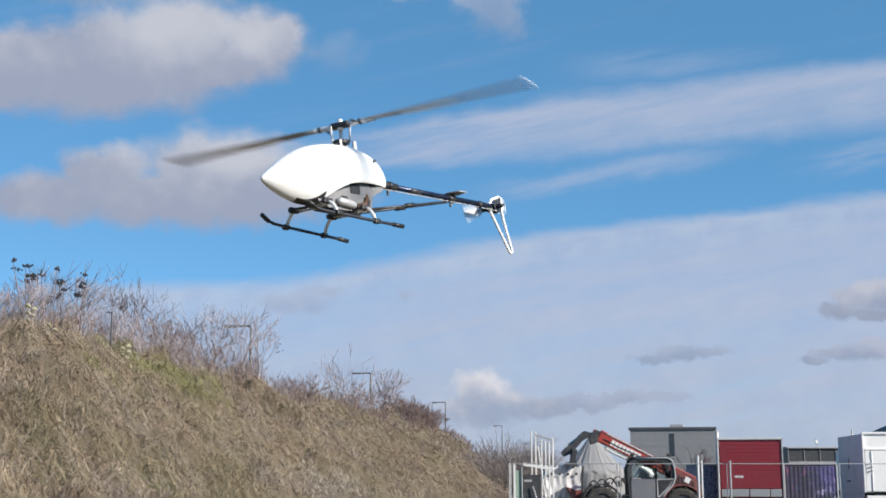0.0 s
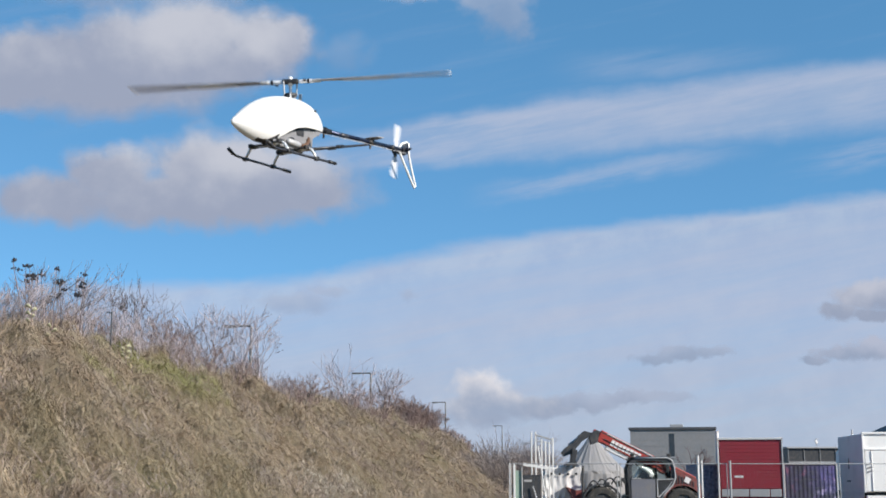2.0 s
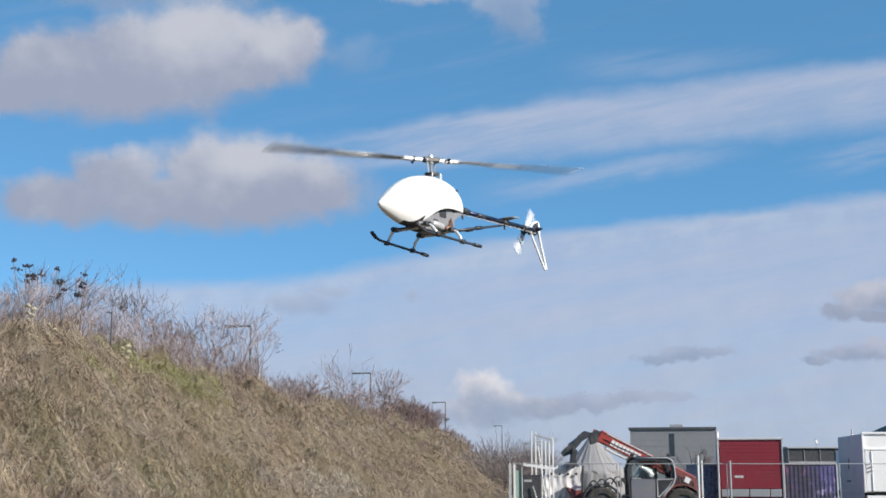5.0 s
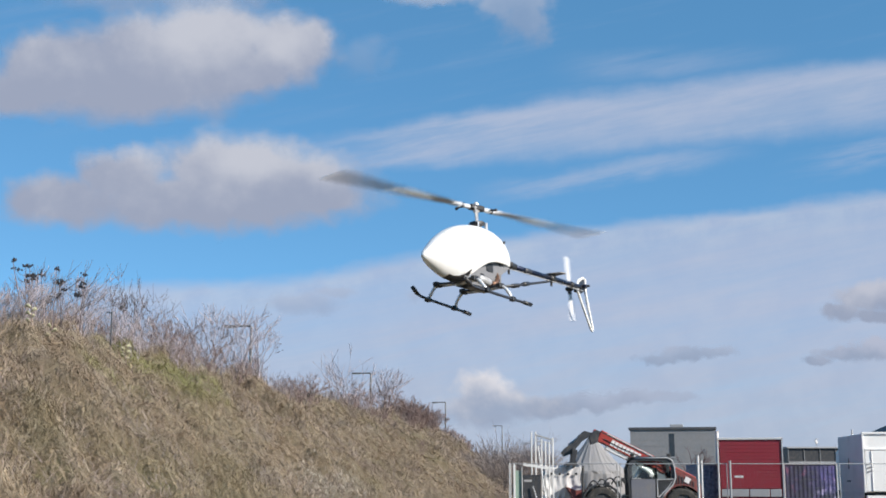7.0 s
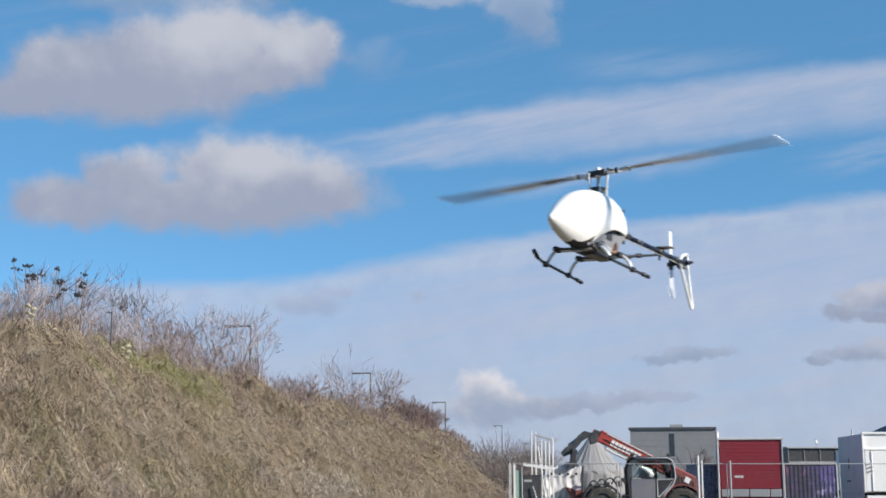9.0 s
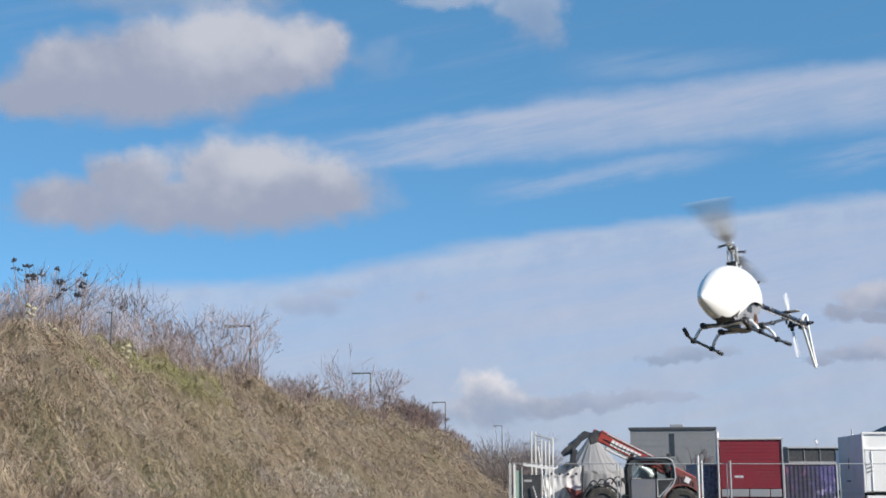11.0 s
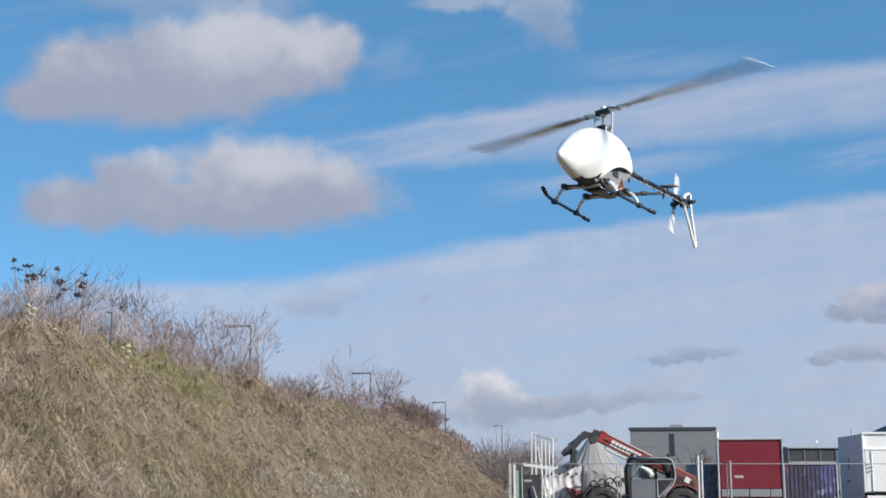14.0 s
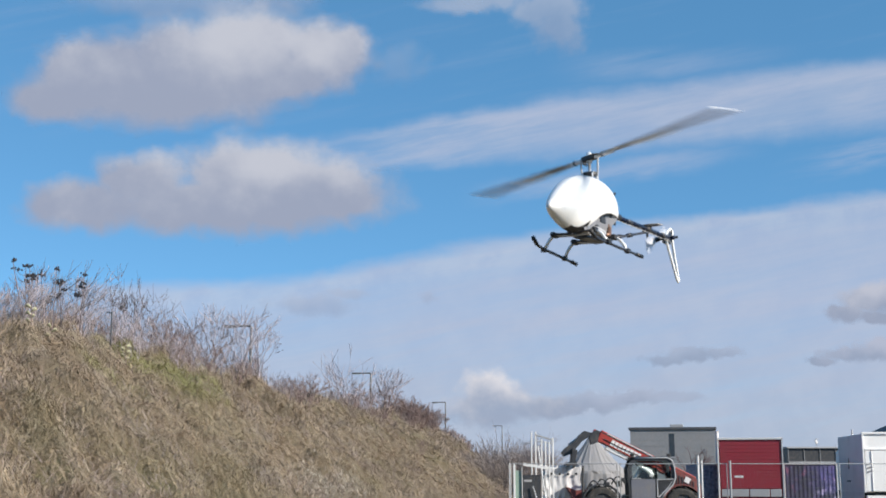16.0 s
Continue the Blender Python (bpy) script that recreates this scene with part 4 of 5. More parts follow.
WHITE_PAINT = surface("white_paint", (0.62, 0.615, 0.61), 0.5, 0, 0.06, 1.5, 30, 0.05, dirty=0.25, dirt=(0.5, 0.48, 0.44))
GREY_PAINT = surface("grey_paint", (0.34, 0.345, 0.36), 0.5, 0, 0.1, 1.5, 30, 0.05, dirty=0.3)
TARPAULIN = surface("white_tarpaulin", (0.54, 0.53, 0.535), 0.6, 0, 0.1, 2.0, 20, 0.2, dirty=0.3, dirt=(0.5, 0.47, 0.43))
CANVAS = surface("white_canvas", (0.37, 0.36, 0.365), 0.85, 0, 0.12, 2.0, 25, 0.2, dirty=0.4, dirt=(0.45, 0.42, 0.38))
thin = CANVAS.node_tree   # daylight comes through the cloth
through_cloth, both = thin.nodes.new("ShaderNodeBsdfTranslucent"), thin.nodes.new("ShaderNodeMixShader")
through_cloth.inputs[0].default_value = (0.6, 0.59, 0.58, 1)
both.inputs[0].default_value = 0.35
cloth_out = next(n for n in thin.nodes if n.type == "OUTPUT_MATERIAL")
thin.links.new(thin.nodes["Principled BSDF"].outputs[0], both.inputs[1])
thin.links.new(through_cloth.outputs[0], both.inputs[2])
thin.links.new(both.outputs[0], cloth_out.inputs[0])
GALV = surface("galvanised_steel", (0.36, 0.365, 0.375), 0.5, 0.6, 0.2, 6, 60, 0.1, dirty=0.3)
WALL_GREY = surface("grey_cladding", (0.22, 0.225, 0.235), 0.7, 0, 0.12, 0.8, 12, 0.1, dirty=0.3, dirt=(0.3, 0.27, 0.25))
ROOF_DARK = surface("dark_roofing", (0.06, 0.065, 0.075), 0.7, 0, 0.3, 2, 30, 0.1)
RUBBER = surface("tyre_rubber", (0.025, 0.025, 0.025), 0.85, 0, 0.4, 8, 60, 0.3, dirty=0.6, dirt=(0.13, 0.11, 0.085))
DARK_STEEL = surface("dark_steel", (0.048, 0.05, 0.056), 0.5, 0.4, 0.3, 8, 60, 0.1, dirty=0.35)
GREEN_SHEET = surface("green_sheet", (0.25, 0.34, 0.28), 0.7, 0, 0.2, 3, 30, 0.1)
WINDOW_DARK = surface("dark_window", (0.03, 0.035, 0.045), 0.12, 0, 0.2, 3, 30, 0.0, dirty=0.1)


def banner_print():
    m, t, p = blank("printed_banner")
    v = coords(t)
    a, b = grain(t, v, 1.6, 6, 0.65, warp=1.5), grain(t, v, 5, 5, 0.6, (1, 1, 0.5))
    fold = grain(t, v, 9, 2, 0.5, (1, 1, 0.05))
    c = mixed(t, a.step(0.35, 0.7), (0.045, 0.05, 0.075), (0.10, 0.09, 0.25))
    sx = t.nodes.new("ShaderNodeSeparateXYZ")
    t.links.new(v, sx.inputs[0])
    right = Num(t, sx.outputs[0]).step(-0.35, 0.8)
    c = mixed(t, right * 0.7 + 0.3, (0.034, 0.036, 0.046), c)
    c = mixed(t, b.step(0.53, 0.66) * right * 0.75, c, (0.44, 0.41, 0.64))
    c = mixed(t, (a * b * 4.0).step(1.15, 1.6) * 0.5, c, (0.25, 0.08, 0.12))
    # shade between the pleats, put into the colour as dark upright streaks
    c = mixed(t, fold.step(0.5, 0.7) * 0.35, c, (0.02, 0.02, 0.03))
    t.links.new(c, p.inputs["Base Color"])
    p.inputs["Roughness"].default_value = 0.85
    p.inputs["Specular IOR Level"].default_value = 0.25
    return m


BANNER = banner_print()
SHEETING = surface("grey_blue_sheeting", (0.17, 0.19, 0.27), 0.65, 0, 0.5, 1.5, 9, 0.2, dirty=0.4, dirt=(0.3, 0.33, 0.4))


def glass(name="cab_glass"):
    m, t, p = blank(name)
    p.inputs["Base Color"].default_value = (0.75, 0.85, 0.85, 1)
    p.inputs["Roughness"].default_value = 0.03
    p.inputs["Transmission Weight"].default_value = 1.0
    p.inputs["IOR"].default_value = 1.1
    return m


GLASS = glass()


def wheel(parent, x, y, zc, r, w, out):
    """A chunky tyre on a red rim; out is -1 for the side towards the field."""
    bm = B()
    prof = [(0.58, 0.42), (0.62, 0.5), (0.86, 0.5), (0.97, 0.42), (1.0, 0.0), (0.97, -0.42), (0.86, -0.5), (0.62, -0.5), (0.58, -0.42)]
    n, rings = 28, []
    for k in range(n):
        a = 2 * math.pi * k / n
        rings.append([bm.verts.new((x + r * p * math.cos(a), y + w * q, zc + r * p * math.sin(a))) for p, q in prof])
    for i in range(n):
        for k in range(len(prof) - 1):
            bm.faces.new((rings[i][k], rings[i][k + 1], rings[(i + 1) % n][k + 1], rings[(i + 1) % n][k]))
    wh = part("wheel", bm, RUBBER, parent, "chunky black rubber tyre", False)
    for i in range(18):
        lug = B()
        a = 360 * i / 18
        s = 1 if i % 2 else -1
        box(lug, r * 0.96, r * 1.05, min(0, s * w * 0.5), max(0, s * w * 0.5), -0.035, 0.035, 0, Matrix.Translation((x, y, zc)) @ pose(0, 0, 0, 0, a, 0))
        part("tread_lug", lug, RUBBER, wh)
    bm = B()
    tube(bm, ((x, y + out * w * 0.30, zc), (x, y + out * w * 0.36, zc)), r * 0.58, 24)
    tube(bm, ((x, y + out * w * 0.36, zc), (x, y + out * w * 0.46, zc)), r * 0.22, 16)
    part("rim", bm, DARK_STEEL, wh, "dark steel rim")
    return wh


def telehandler():
    y0 = 45.0
    ob = thing("telehandler", "red telescopic handler with its boom half raised, parked in the yard", "telehandler", m=pose(7.0, y0, 0))

    def X(v):
        return v - 7.0
    for x, r in ((5.66, 0.64), (8.52, 0.62)):
        wheel(ob, X(x), 0.2, r, r, 0.42, -1)
        wheel(ob, X(x), 1.9, r, r, 0.42, 1)
    bm = B()
    box(bm, X(5.1), X(9.2), 0.45, 1.65, 0.45, 0.95, 0.05)
    part("chassis", bm, DARK_STEEL, ob, "dark steel chassis")
    # cab on the near side
    bm = B()
    out = [(X(6.62), 0.8), (X(6.58), 1.9), (X(6.7), 2.18), (X(6.85), 2.27), (X(8.0), 2.28), (X(8.16), 2.2), (X(8.24), 1.95), (X(8.27), 1.6), (X(8.18), 1.35), (X(7.9), 1.05), (X(7.7), 0.8)]
    inn = [(X(6.74), 1.55), (X(6.72), 1.92), (X(6.8), 2.1), (X(6.9), 2.17), (X(7.95), 2.18), (X(8.07), 2.12), (X(8.13), 1.92), (X(8.15), 1.6), (X(8.06), 1.56), (X(7.8), 1.55), (X(7.5), 1.55)]
    cab = None
    for y in (0.0, 0.9):
        bm = B()
        lo, li, ho, hi = ([bm.verts.new((a, yy, b)) for a, b in o] for o, yy in ((out, y), (inn, y), (out, y + 0.06), (inn, y + 0.06)))
        n = len(out)
        for k in range(n):
            j = (k + 1) % n
            for q in ((lo[k], lo[j], li[j], li[k]), (ho[k], hi[k], hi[j], ho[j]), (lo[k], ho[k], ho[j], lo[j]), (li[k], li[j], hi[j], hi[k])):
                bm.faces.new(q)
        cab = part("cab_side", bm, DARK_STEEL, ob, "dark cab frame") if y == 0 else cab
        if y:
            part("cab_side", bm, DARK_STEEL, ob, "dark cab frame")
    bm = B()
    box(bm, X(6.72), X(8.12), 0.02, 0.94, 2.27, 2.33, 0.025)
    part("cab_roof", bm, DARK_STEEL, ob, "dark cab roof")
    bm = B()
    prism(bm, rounded(X(6.70), X(7.55), 0.82, 1.53, 0.05), -0.025, 0.0)
    d = part("cab_door", bm, DOOR_GREY, ob, "grey lower door panel")
    bm = B()
    box(bm, X(6.72), X(7.05), -0.05, -0.02, 1.545, 1.575, 0.008)
    part("door_handle", bm, ALU_DULL, d)
    bm = B()
    prism(bm, [(a * 0.995, b) for a, b in inn], 0.025, 0.032)
    w = part("side_window", bm, GLASS, ob, "tinted cab window")
    w.visible_shadow = False
    bm = B()
    box(bm, X(7.2), X(7.65), 0.3, 0.75, 1.15, 1.3, 0.05)
    box(bm, X(7.58), X(7.7), 0.3, 0.75, 1.25, 1.95, 0.05)
    part("driver_seat", bm, BLACK, ob, "black driver's seat")
    bm = B()
    tube(bm, ((X(6.92), 0.5, 1.2), (X(7.02), 0.5, 1.62)), 0.03, 8)
    part("steering_column", bm, BLACK, ob)
    bm = B()
    tube(bm, ((X(6.66), 0.05, 1.6), (X(7.05), 0.06, 2.02), (X(7.5), 0.06, 1.62)), 0.012, 6)
    box(bm, X(7.35), X(7.47), -0.02, 0.02, 1.62, 1.72, 0.01)
    part("mirror_arm", bm, ALU_DULL, ob)
    # boom
    ang = math.degrees(math.atan2(3.29 - 2.35, 7.55 - 5.67))
    piv = pose(X(9.0), 1.15, 1.40, 0, ang, 0)
    bm = B()
    box(bm, -3.7, 0.1, -0.17, 0.17, -0.16, 0.28, 0.03, piv)
    boom = part("boom", bm, RED_PAINT, ob, "red telescopic boom")
    bm = B()
    box(bm, -3.68, 0.05, -0.176, -0.171, 0.19, 0.225, 0, piv)
    part("boom_stripe", bm, DARK_STEEL, boom)
    bm = B()
    box(bm, -3.45, -0.9, -0.177, -0.1715, 0.235, 0.262, 0, piv)
    part("boom_stripe", bm, WHITE_PAINT, boom, "thin pale stripe")
    # the maker's lettering stands as plain pale blocks
    for k in range(8):
        bm = B()
        box(bm, -3.2 + 0.15 * k, -3.075 + 0.15 * k, -0.178, -0.1715, -0.09, 0.13, 0, piv)
        part("lettering_bar", bm, WHITE_PAINT, boom, "pale block on the boom")
    for k, (a, b) in enumerate(((-0.02, 0.02), (0.14, 0.17))):
        bm = B()
        tube(bm, [piv @ Vector((x, -0.19, a + 0.02 * math.sin(x * 3 + k) - 0.12)) for x in np.linspace(-3.5, -0.2, 12)], 0.014, 6)
        part("hydraulic_hose", bm, BLACK, boom, "black hose")
    bm = B()
    box(bm, -3.95, -3.6, -0.125, 0.125, -0.1, 0.2, 0.02, piv)
    part("inner_boom", bm, RED_PAINT, boom, "red inner boom section")
    bm = B()
    box(bm, -3.3, -1.2, -0.168, 0.12, -0.3, -0.165, 0.02, piv)
    part("boom_underside", bm, WHITE_PAINT, boom, "pale strip along the lower side of the boom")
    bm = B()
    tube(bm, ((X(6.8), 1.15, 1.25), (X(7.35), 1.15, 2.05)), 0.06, 10)
    part("lift_ram", bm, ALU, ob, "steel lifting ram", True)
    # head: the dark knuckle and fork carriage
    bm = B()
    prism(bm, [(X(5.74), 3.25), (X(5.6), 3.31), (X(5.36), 3.08), (X(5.42), 2.78), (X(5.66), 2.85)], 0.95, 1.35)
    part("boom_head", bm, DARK_STEEL, ob, "black boom head")
    bm = B()
    prism(bm, [(X(5.48), 3.2), (X(5.17), 3.27), (X(4.97), 3.1), (X(4.8), 2.86), (X(4.5), 2.68), (X(4.32), 2.5), (X(4.42), 2.34), (X(4.7), 2.46), (X(4.85), 2.62), (X(5.1), 2.9), (X(5.4), 3.08)], 0.98, 1.32)
    kn = part("tool_arm", bm, DARK_STEEL, ob, "black tool arm")
    bm = B()
    prism(bm, [(X(4.72), 2.62), (X(4.9), 2.58), (X(4.82), 2.2), (X(4.92), 2.02), (X(4.42), 2.0), (X(4.46), 2.1), (X(4.66), 2.16)], 0.8, 1.5)
    part("fork_carriage", bm, DARK_STEEL, ob, "black fork carriage")
    bm = B()
    tube(bm, ((X(4.6), 1.15, 2.75), (X(5.2), 1.15, 3.2)), 0.05, 10)
    part("tilt_ram", bm, ALU_DULL, ob, "", True)
    # engine cover and mudguards
    bm = B()
    prism(bm, [(X(8.22), 1.0), (X(8.28), 1.86), (X(8.6), 1.72), (X(9.15), 1.5), (X(9.28), 1.3), (X(9.28), 0.8), (X(8.9), 0.75)], 0.35, 1.95)
    e = part("engine_cover", bm, DULL_RED, ob, "dusty dark red engine cover")
    bm = B()
    box(bm, -0.1, 0.1, -0.0065, 0.0065, -0.1, 0.1, 0, pose(X(8.76), 0.318, 1.5, 0, 28, 0))
    part("badge", bm, WHITE_PAINT, e, "white square badge, set askew")
    for k in range(7):
        bm = B()
        box(bm, X(8.36) + 0.1 * k, X(8.40) + 0.1 * k, 0.325, 0.349, 1.02, 1.72 - 0.045 * k, 0.004)
        part("grille_bar", bm, DARK_STEEL, e, "dark grille bar")
    # light grey tube added for the sunlit edge of the dark cab frame
    bm = B()
    tube(bm, [(a, -0.03, b) for a, b in out[3:]], 0.03, 8)
    part("lit_cab_rim", bm, GREY_PAINT, ob, "pale tube for the sunlit rim of the cab frame", True)
    bm = B()
    tube(bm, ((X(4.98), 0.1, 0.6), (X(5.0), 0.1, 2.0)), 0.05, 8)
    part("front_post", bm, DARK_STEEL, ob, "dark upright post")
    # hoses and valve blocks above the front axle
    for k in range(4):
        bm = B()
        x0 = 5.15 + 0.3 * k
        tube(bm, [(X(x0 + 0.5 * q), 0.3 + 0.06 * k, 1.2 + 0.28 * math.sin(math.pi * q) + 0.05 * k) for q in np.linspace(0, 1, 9)], 0.024, 6)
        part("hydraulic_hose", bm, BLACK, ob, "looped black hose")
    for x, h, a in ((6.32, 1.36, 0.09), (6.45, 1.5, 0.06), (5.9, 1.34, 0.07), (5.3, 1.3, 0.06)):
        bm = B()
        box(bm, X(x) - a, X(x) + a, 0.28, 0.5, h - a, h + a * 1.3, 0.015)
        part("valve_block", bm, DARK_STEEL, ob, "dark valve block")
    # step box behind the door: a bright frame about a dark locker
    bm = B()
    prism(bm, [(X(7.62), 0.86), (X(7.62), 1.5), (X(8.16), 1.5), (X(8.0), 1.25), (X(7.78), 1.0)], -0.012, 0.0)
    lk = part("locker", bm, BLACK, ob, "dark locker panel")
    bm = B()
    tube(bm, ((X(7.62), -0.02, 0.9), (X(7.62), -0.02, 1.52), (X(8.2), -0.02, 1.54), (X(7.98), -0.02, 1.22), (X(7.66), -0.02, 0.9)), 0.026, 6)
    part("locker_frame", bm, ALU_DULL, lk, "bright metal frame")
    bm = B()
    tube(bm, ((X(6.98), 0.2, 2.0), (X(7.3), 0.2, 1.86), (X(7.52), 0.2, 1.66)), [0.06, 0.08, 0.07], 10)
    part("hydraulic_ram", bm, WHITE_PAINT, ob, "pale hydraulic ram seen through the cab", True)
    for x, y in ((6.75, -0.02), (8.05, -0.02)):
        bm = B()
        box(bm, X(x) - 0.07, X(x) + 0.07, y - 0.06, y + 0.02, 2.33, 2.43, 0.015)
        part("work_lamp", bm, BLACK, ob, "black work lamp")
    for x, r in ((5.66, 0.74), (8.52, 0.72)):
        bm = B()
        arc = [(X(x) + r * math.cos(radians(a)), 0.64 + r * math.sin(radians(a))) for a in range(20, 166, 12)]
        arc += [(X(x) + (r - 0.04) * math.cos(radians(a)), 0.64 + (r - 0.04) * math.sin(radians(a))) for a in range(164, 18, -12)]
        prism(bm, arc, -0.02, 0.46)
        part("mudguard", bm, DARK_STEEL if x < 7 else DULL_RED, ob, "curved mudguard")
    bm = B()
    prism(bm, [(X(4.8), 0.6), (X(4.62), 0.98), (X(4.44), 1.26), (X(4.78), 1.14), (X(5.2), 1.16), (X(5.3), 0.6)], 0.3, 1.7)
    part("front_axle_housing", bm, DULL_RED, ob, "red front housing")
    return ob


telehandler()


def tent():
    """A white canvas pavilion with a pointed pleated roof."""
    cx, cy = 6.05, 51.0
    ob = thing("pavilion_tent", "white pleated canvas pavilion with a pointed top", "tent", m=pose(cx, cy, 0))
    bm, n = B(), 72
    prof = [(0.06, 3.32), (0.2, 3.12), (0.5, 2.72), (0.9, 2.25), (1.32, 1.86), (1.36, 1.72), (1.38, 0.9), (1.4, 0.0)]
    rings = []
    for i, (r, h) in enumerate(prof):
        ring = []
        for k in range(n):
            a = 2 * math.pi * k / n
            ple = 1 + (0.02 + 0.012 * math.sin(k * 1.7) if k % 3 == 0 else -0.01) * (0, 1, 1, 1, 1, 0.4, 0.3, 0.3)[i] + (0.05 if i < 5 else 0.11) * noise.noise((a * 3.1, i * 0.8, 1)) + (0.02 if i < 5 else 0.06) * noise.noise((a * 9, i * 1.7, 4))
            ring.append(bm.verts.new((r * ple * math.cos(a), r * ple * math.sin(a), h - (0.05 * (k % 3 == 0) if i == 4 else 0))))
        rings.append(ring)
    for a, b in zip(rings, rings[1:]):
        for k in range(n):
            bm.faces.new((a[k], a[(k + 1) % n], b[(k + 1) % n], b[k]))
    bm.faces.new(rings[0])
    part("canvas", bm, CANVAS, ob, "", False)
    bm = B()
    tube(bm, ((0, 0, 0), (0, 0, 3.4)), 0.03, 8)
    part("tent_pole", bm, GALV, ob)


tent()


def tarp():
    """A stack under a loose white sheet."""
    ob = thing("covered_stack", "stack of goods under a loose white tarpaulin", "tarpaulin", m=pose(4.35, 46.6, 0))
    rnd = random.Random(5)
    bm = B()
    nx, nz = 36, 16
    for side, yy in ((0, -0.5), (1, 0.6)):
        g = []
        for i in range(nx + 1):
            col = []
            for j in range(nz + 1):
                h = 2.05 * j / nz
                fold = 0.08 * noise.noise((i * 0.2, j * 0.16, side * 7)) + 0.025 * noise.noise((i * 0.9 + j * 0.3, j * 0.35, 3))
                top = 2.05 - 0.1 * abs(math.sin(i * 0.55)) * (j == nz)
                col.append(bm.verts.new((-0.62 + 1.3 * i / nx + 0.05 * math.sin(j * 0.9), yy + fold * (1 if side else -1), h if j < nz else top)))
            g.append(col)
        for i in range(nx):
            for j in range(nz):
                bm.faces.new((g[i][j], g[i + 1][j], g[i + 1][j + 1], g[i][j + 1]))
        if side == 0:
            front = g
        else:
            for i in range(nx):
                bm.faces.new((front[i][nz], front[i + 1][nz], g[i + 1][nz], g[i][nz]))
            for j in range(nz):
                for e in (0, nx):
                    bm.faces.new((front[e][j], front[e][j + 1], g[e][j + 1], g[e][j]))
    part("sheet", bm, TARPAULIN, ob, "creased white sheet", True)
    for k in range(4):
        bm = B()
        bmesh.ops.create_cone(bm, cap_ends=True, segments=10, radius1=0.05, radius2=0.05, depth=0.02, matrix=Matrix.Translation((-0.4 + 0.3 * k, -0.58, 1.72)) @ pose(0, 0, 0, 90, 0, 0))
        part("eyelet", bm, DARK_STEEL, ob, "dark eyelet")


tarp()


def white_posts():
    ob = thing("post_rack", "rack of tall white steel posts standing upright", "rack", m=pose(3.55, 45.2, 0))
    for k, (x, h, w) in enumerate(((-0.37, 3.2, 0.06), (-0.22, 3.2, 0.07), (0.0, 2.95, 0.06), (0.14, 2.88, 0.06), (0.28, 2.85, 0.06), (0.42, 3.0, 0.07))):
        bm = B()
        w *= 0.75
        box(bm, x - w / 2, x + w / 2, -0.05 + 0.06 * k, 0.03 + 0.06 * k, 0, h, 0.01)
        part("post", bm, WHITE_PAINT, ob, "white steel post")
    bm = B()
    tube(bm, ((-0.22, 0.0, 3.1), (0.42, 0.3, 2.93)), 0.03, 6)
    tube(bm, ((-0.22, 0.0, 2.9), (0.42, 0.3, 2.78)), 0.02, 6)
    tube(bm, ((-0.75, 0.0, 2.78), (-0.37, 0.0, 2.82)), 0.015, 6)
    part("rail", bm, GALV, ob, "grey cross rail")
    bm = B()
    tube(bm, ((-0.15, -0.1, 2.7), (0.2, -0.3, 0.0)), 0.025, 6)
    part("brace", bm, WHITE_PAINT, ob, "leaning white brace")


white_posts()


def stall():
    ob = thing("site_gate", "white-framed gate panel with dark and green infill", "gate", m=pose(2.75, 42.0, 0))
    for x in (-0.52, -0.38):
        bm = B()
        box(bm, x - 0.035, x + 0.035, -0.035, 0.035, 0, 2.06, 0.008)
        part("gate_post", bm, WHITE_PAINT, ob, "white post")
    bm = B()
    box(bm, -0.38, 0.6, -0.03, 0.03, 1.82, 1.92, 0.01, pose(0, 0, 0.12, 0, 9, 0))
    part("top_rail", bm, WHITE_PAINT, ob, "white top rail")
    bm = B()
    box(bm, -0.34, -0.14, -0.012, 0.012, 0.5, 1.82, 0.004)
    part("green_panel", bm, GREEN_SHEET, ob, "pale green panel")
    bm = B()
    box(bm, -0.12, 0.5, -0.012, 0.012, 0.05, 1.68, 0.004)
    dp = part("dark_panel", bm, DARK_STEEL, ob, "dark sheet panel")
    bm = B()
    box(bm, -0.06, 0.2, -0.02, -0.014, 1.45, 1.52, 0)
    part("plate", bm, GREY_PAINT, dp, "grey plate")
    bm = B()
    tube(bm, ((-0.13, -0.05, 0), (-0.13, -0.05, 1.95)), 0.022, 8)
    part("steel_tube", bm, GALV, ob)
    bm = B()
    tube(bm, ((0.22, -0.1, 1.3), (0.62, -0.15, 0.0)), 0.028, 6)
    part("brace", bm, GALV, ob, "leaning grey brace")


stall()


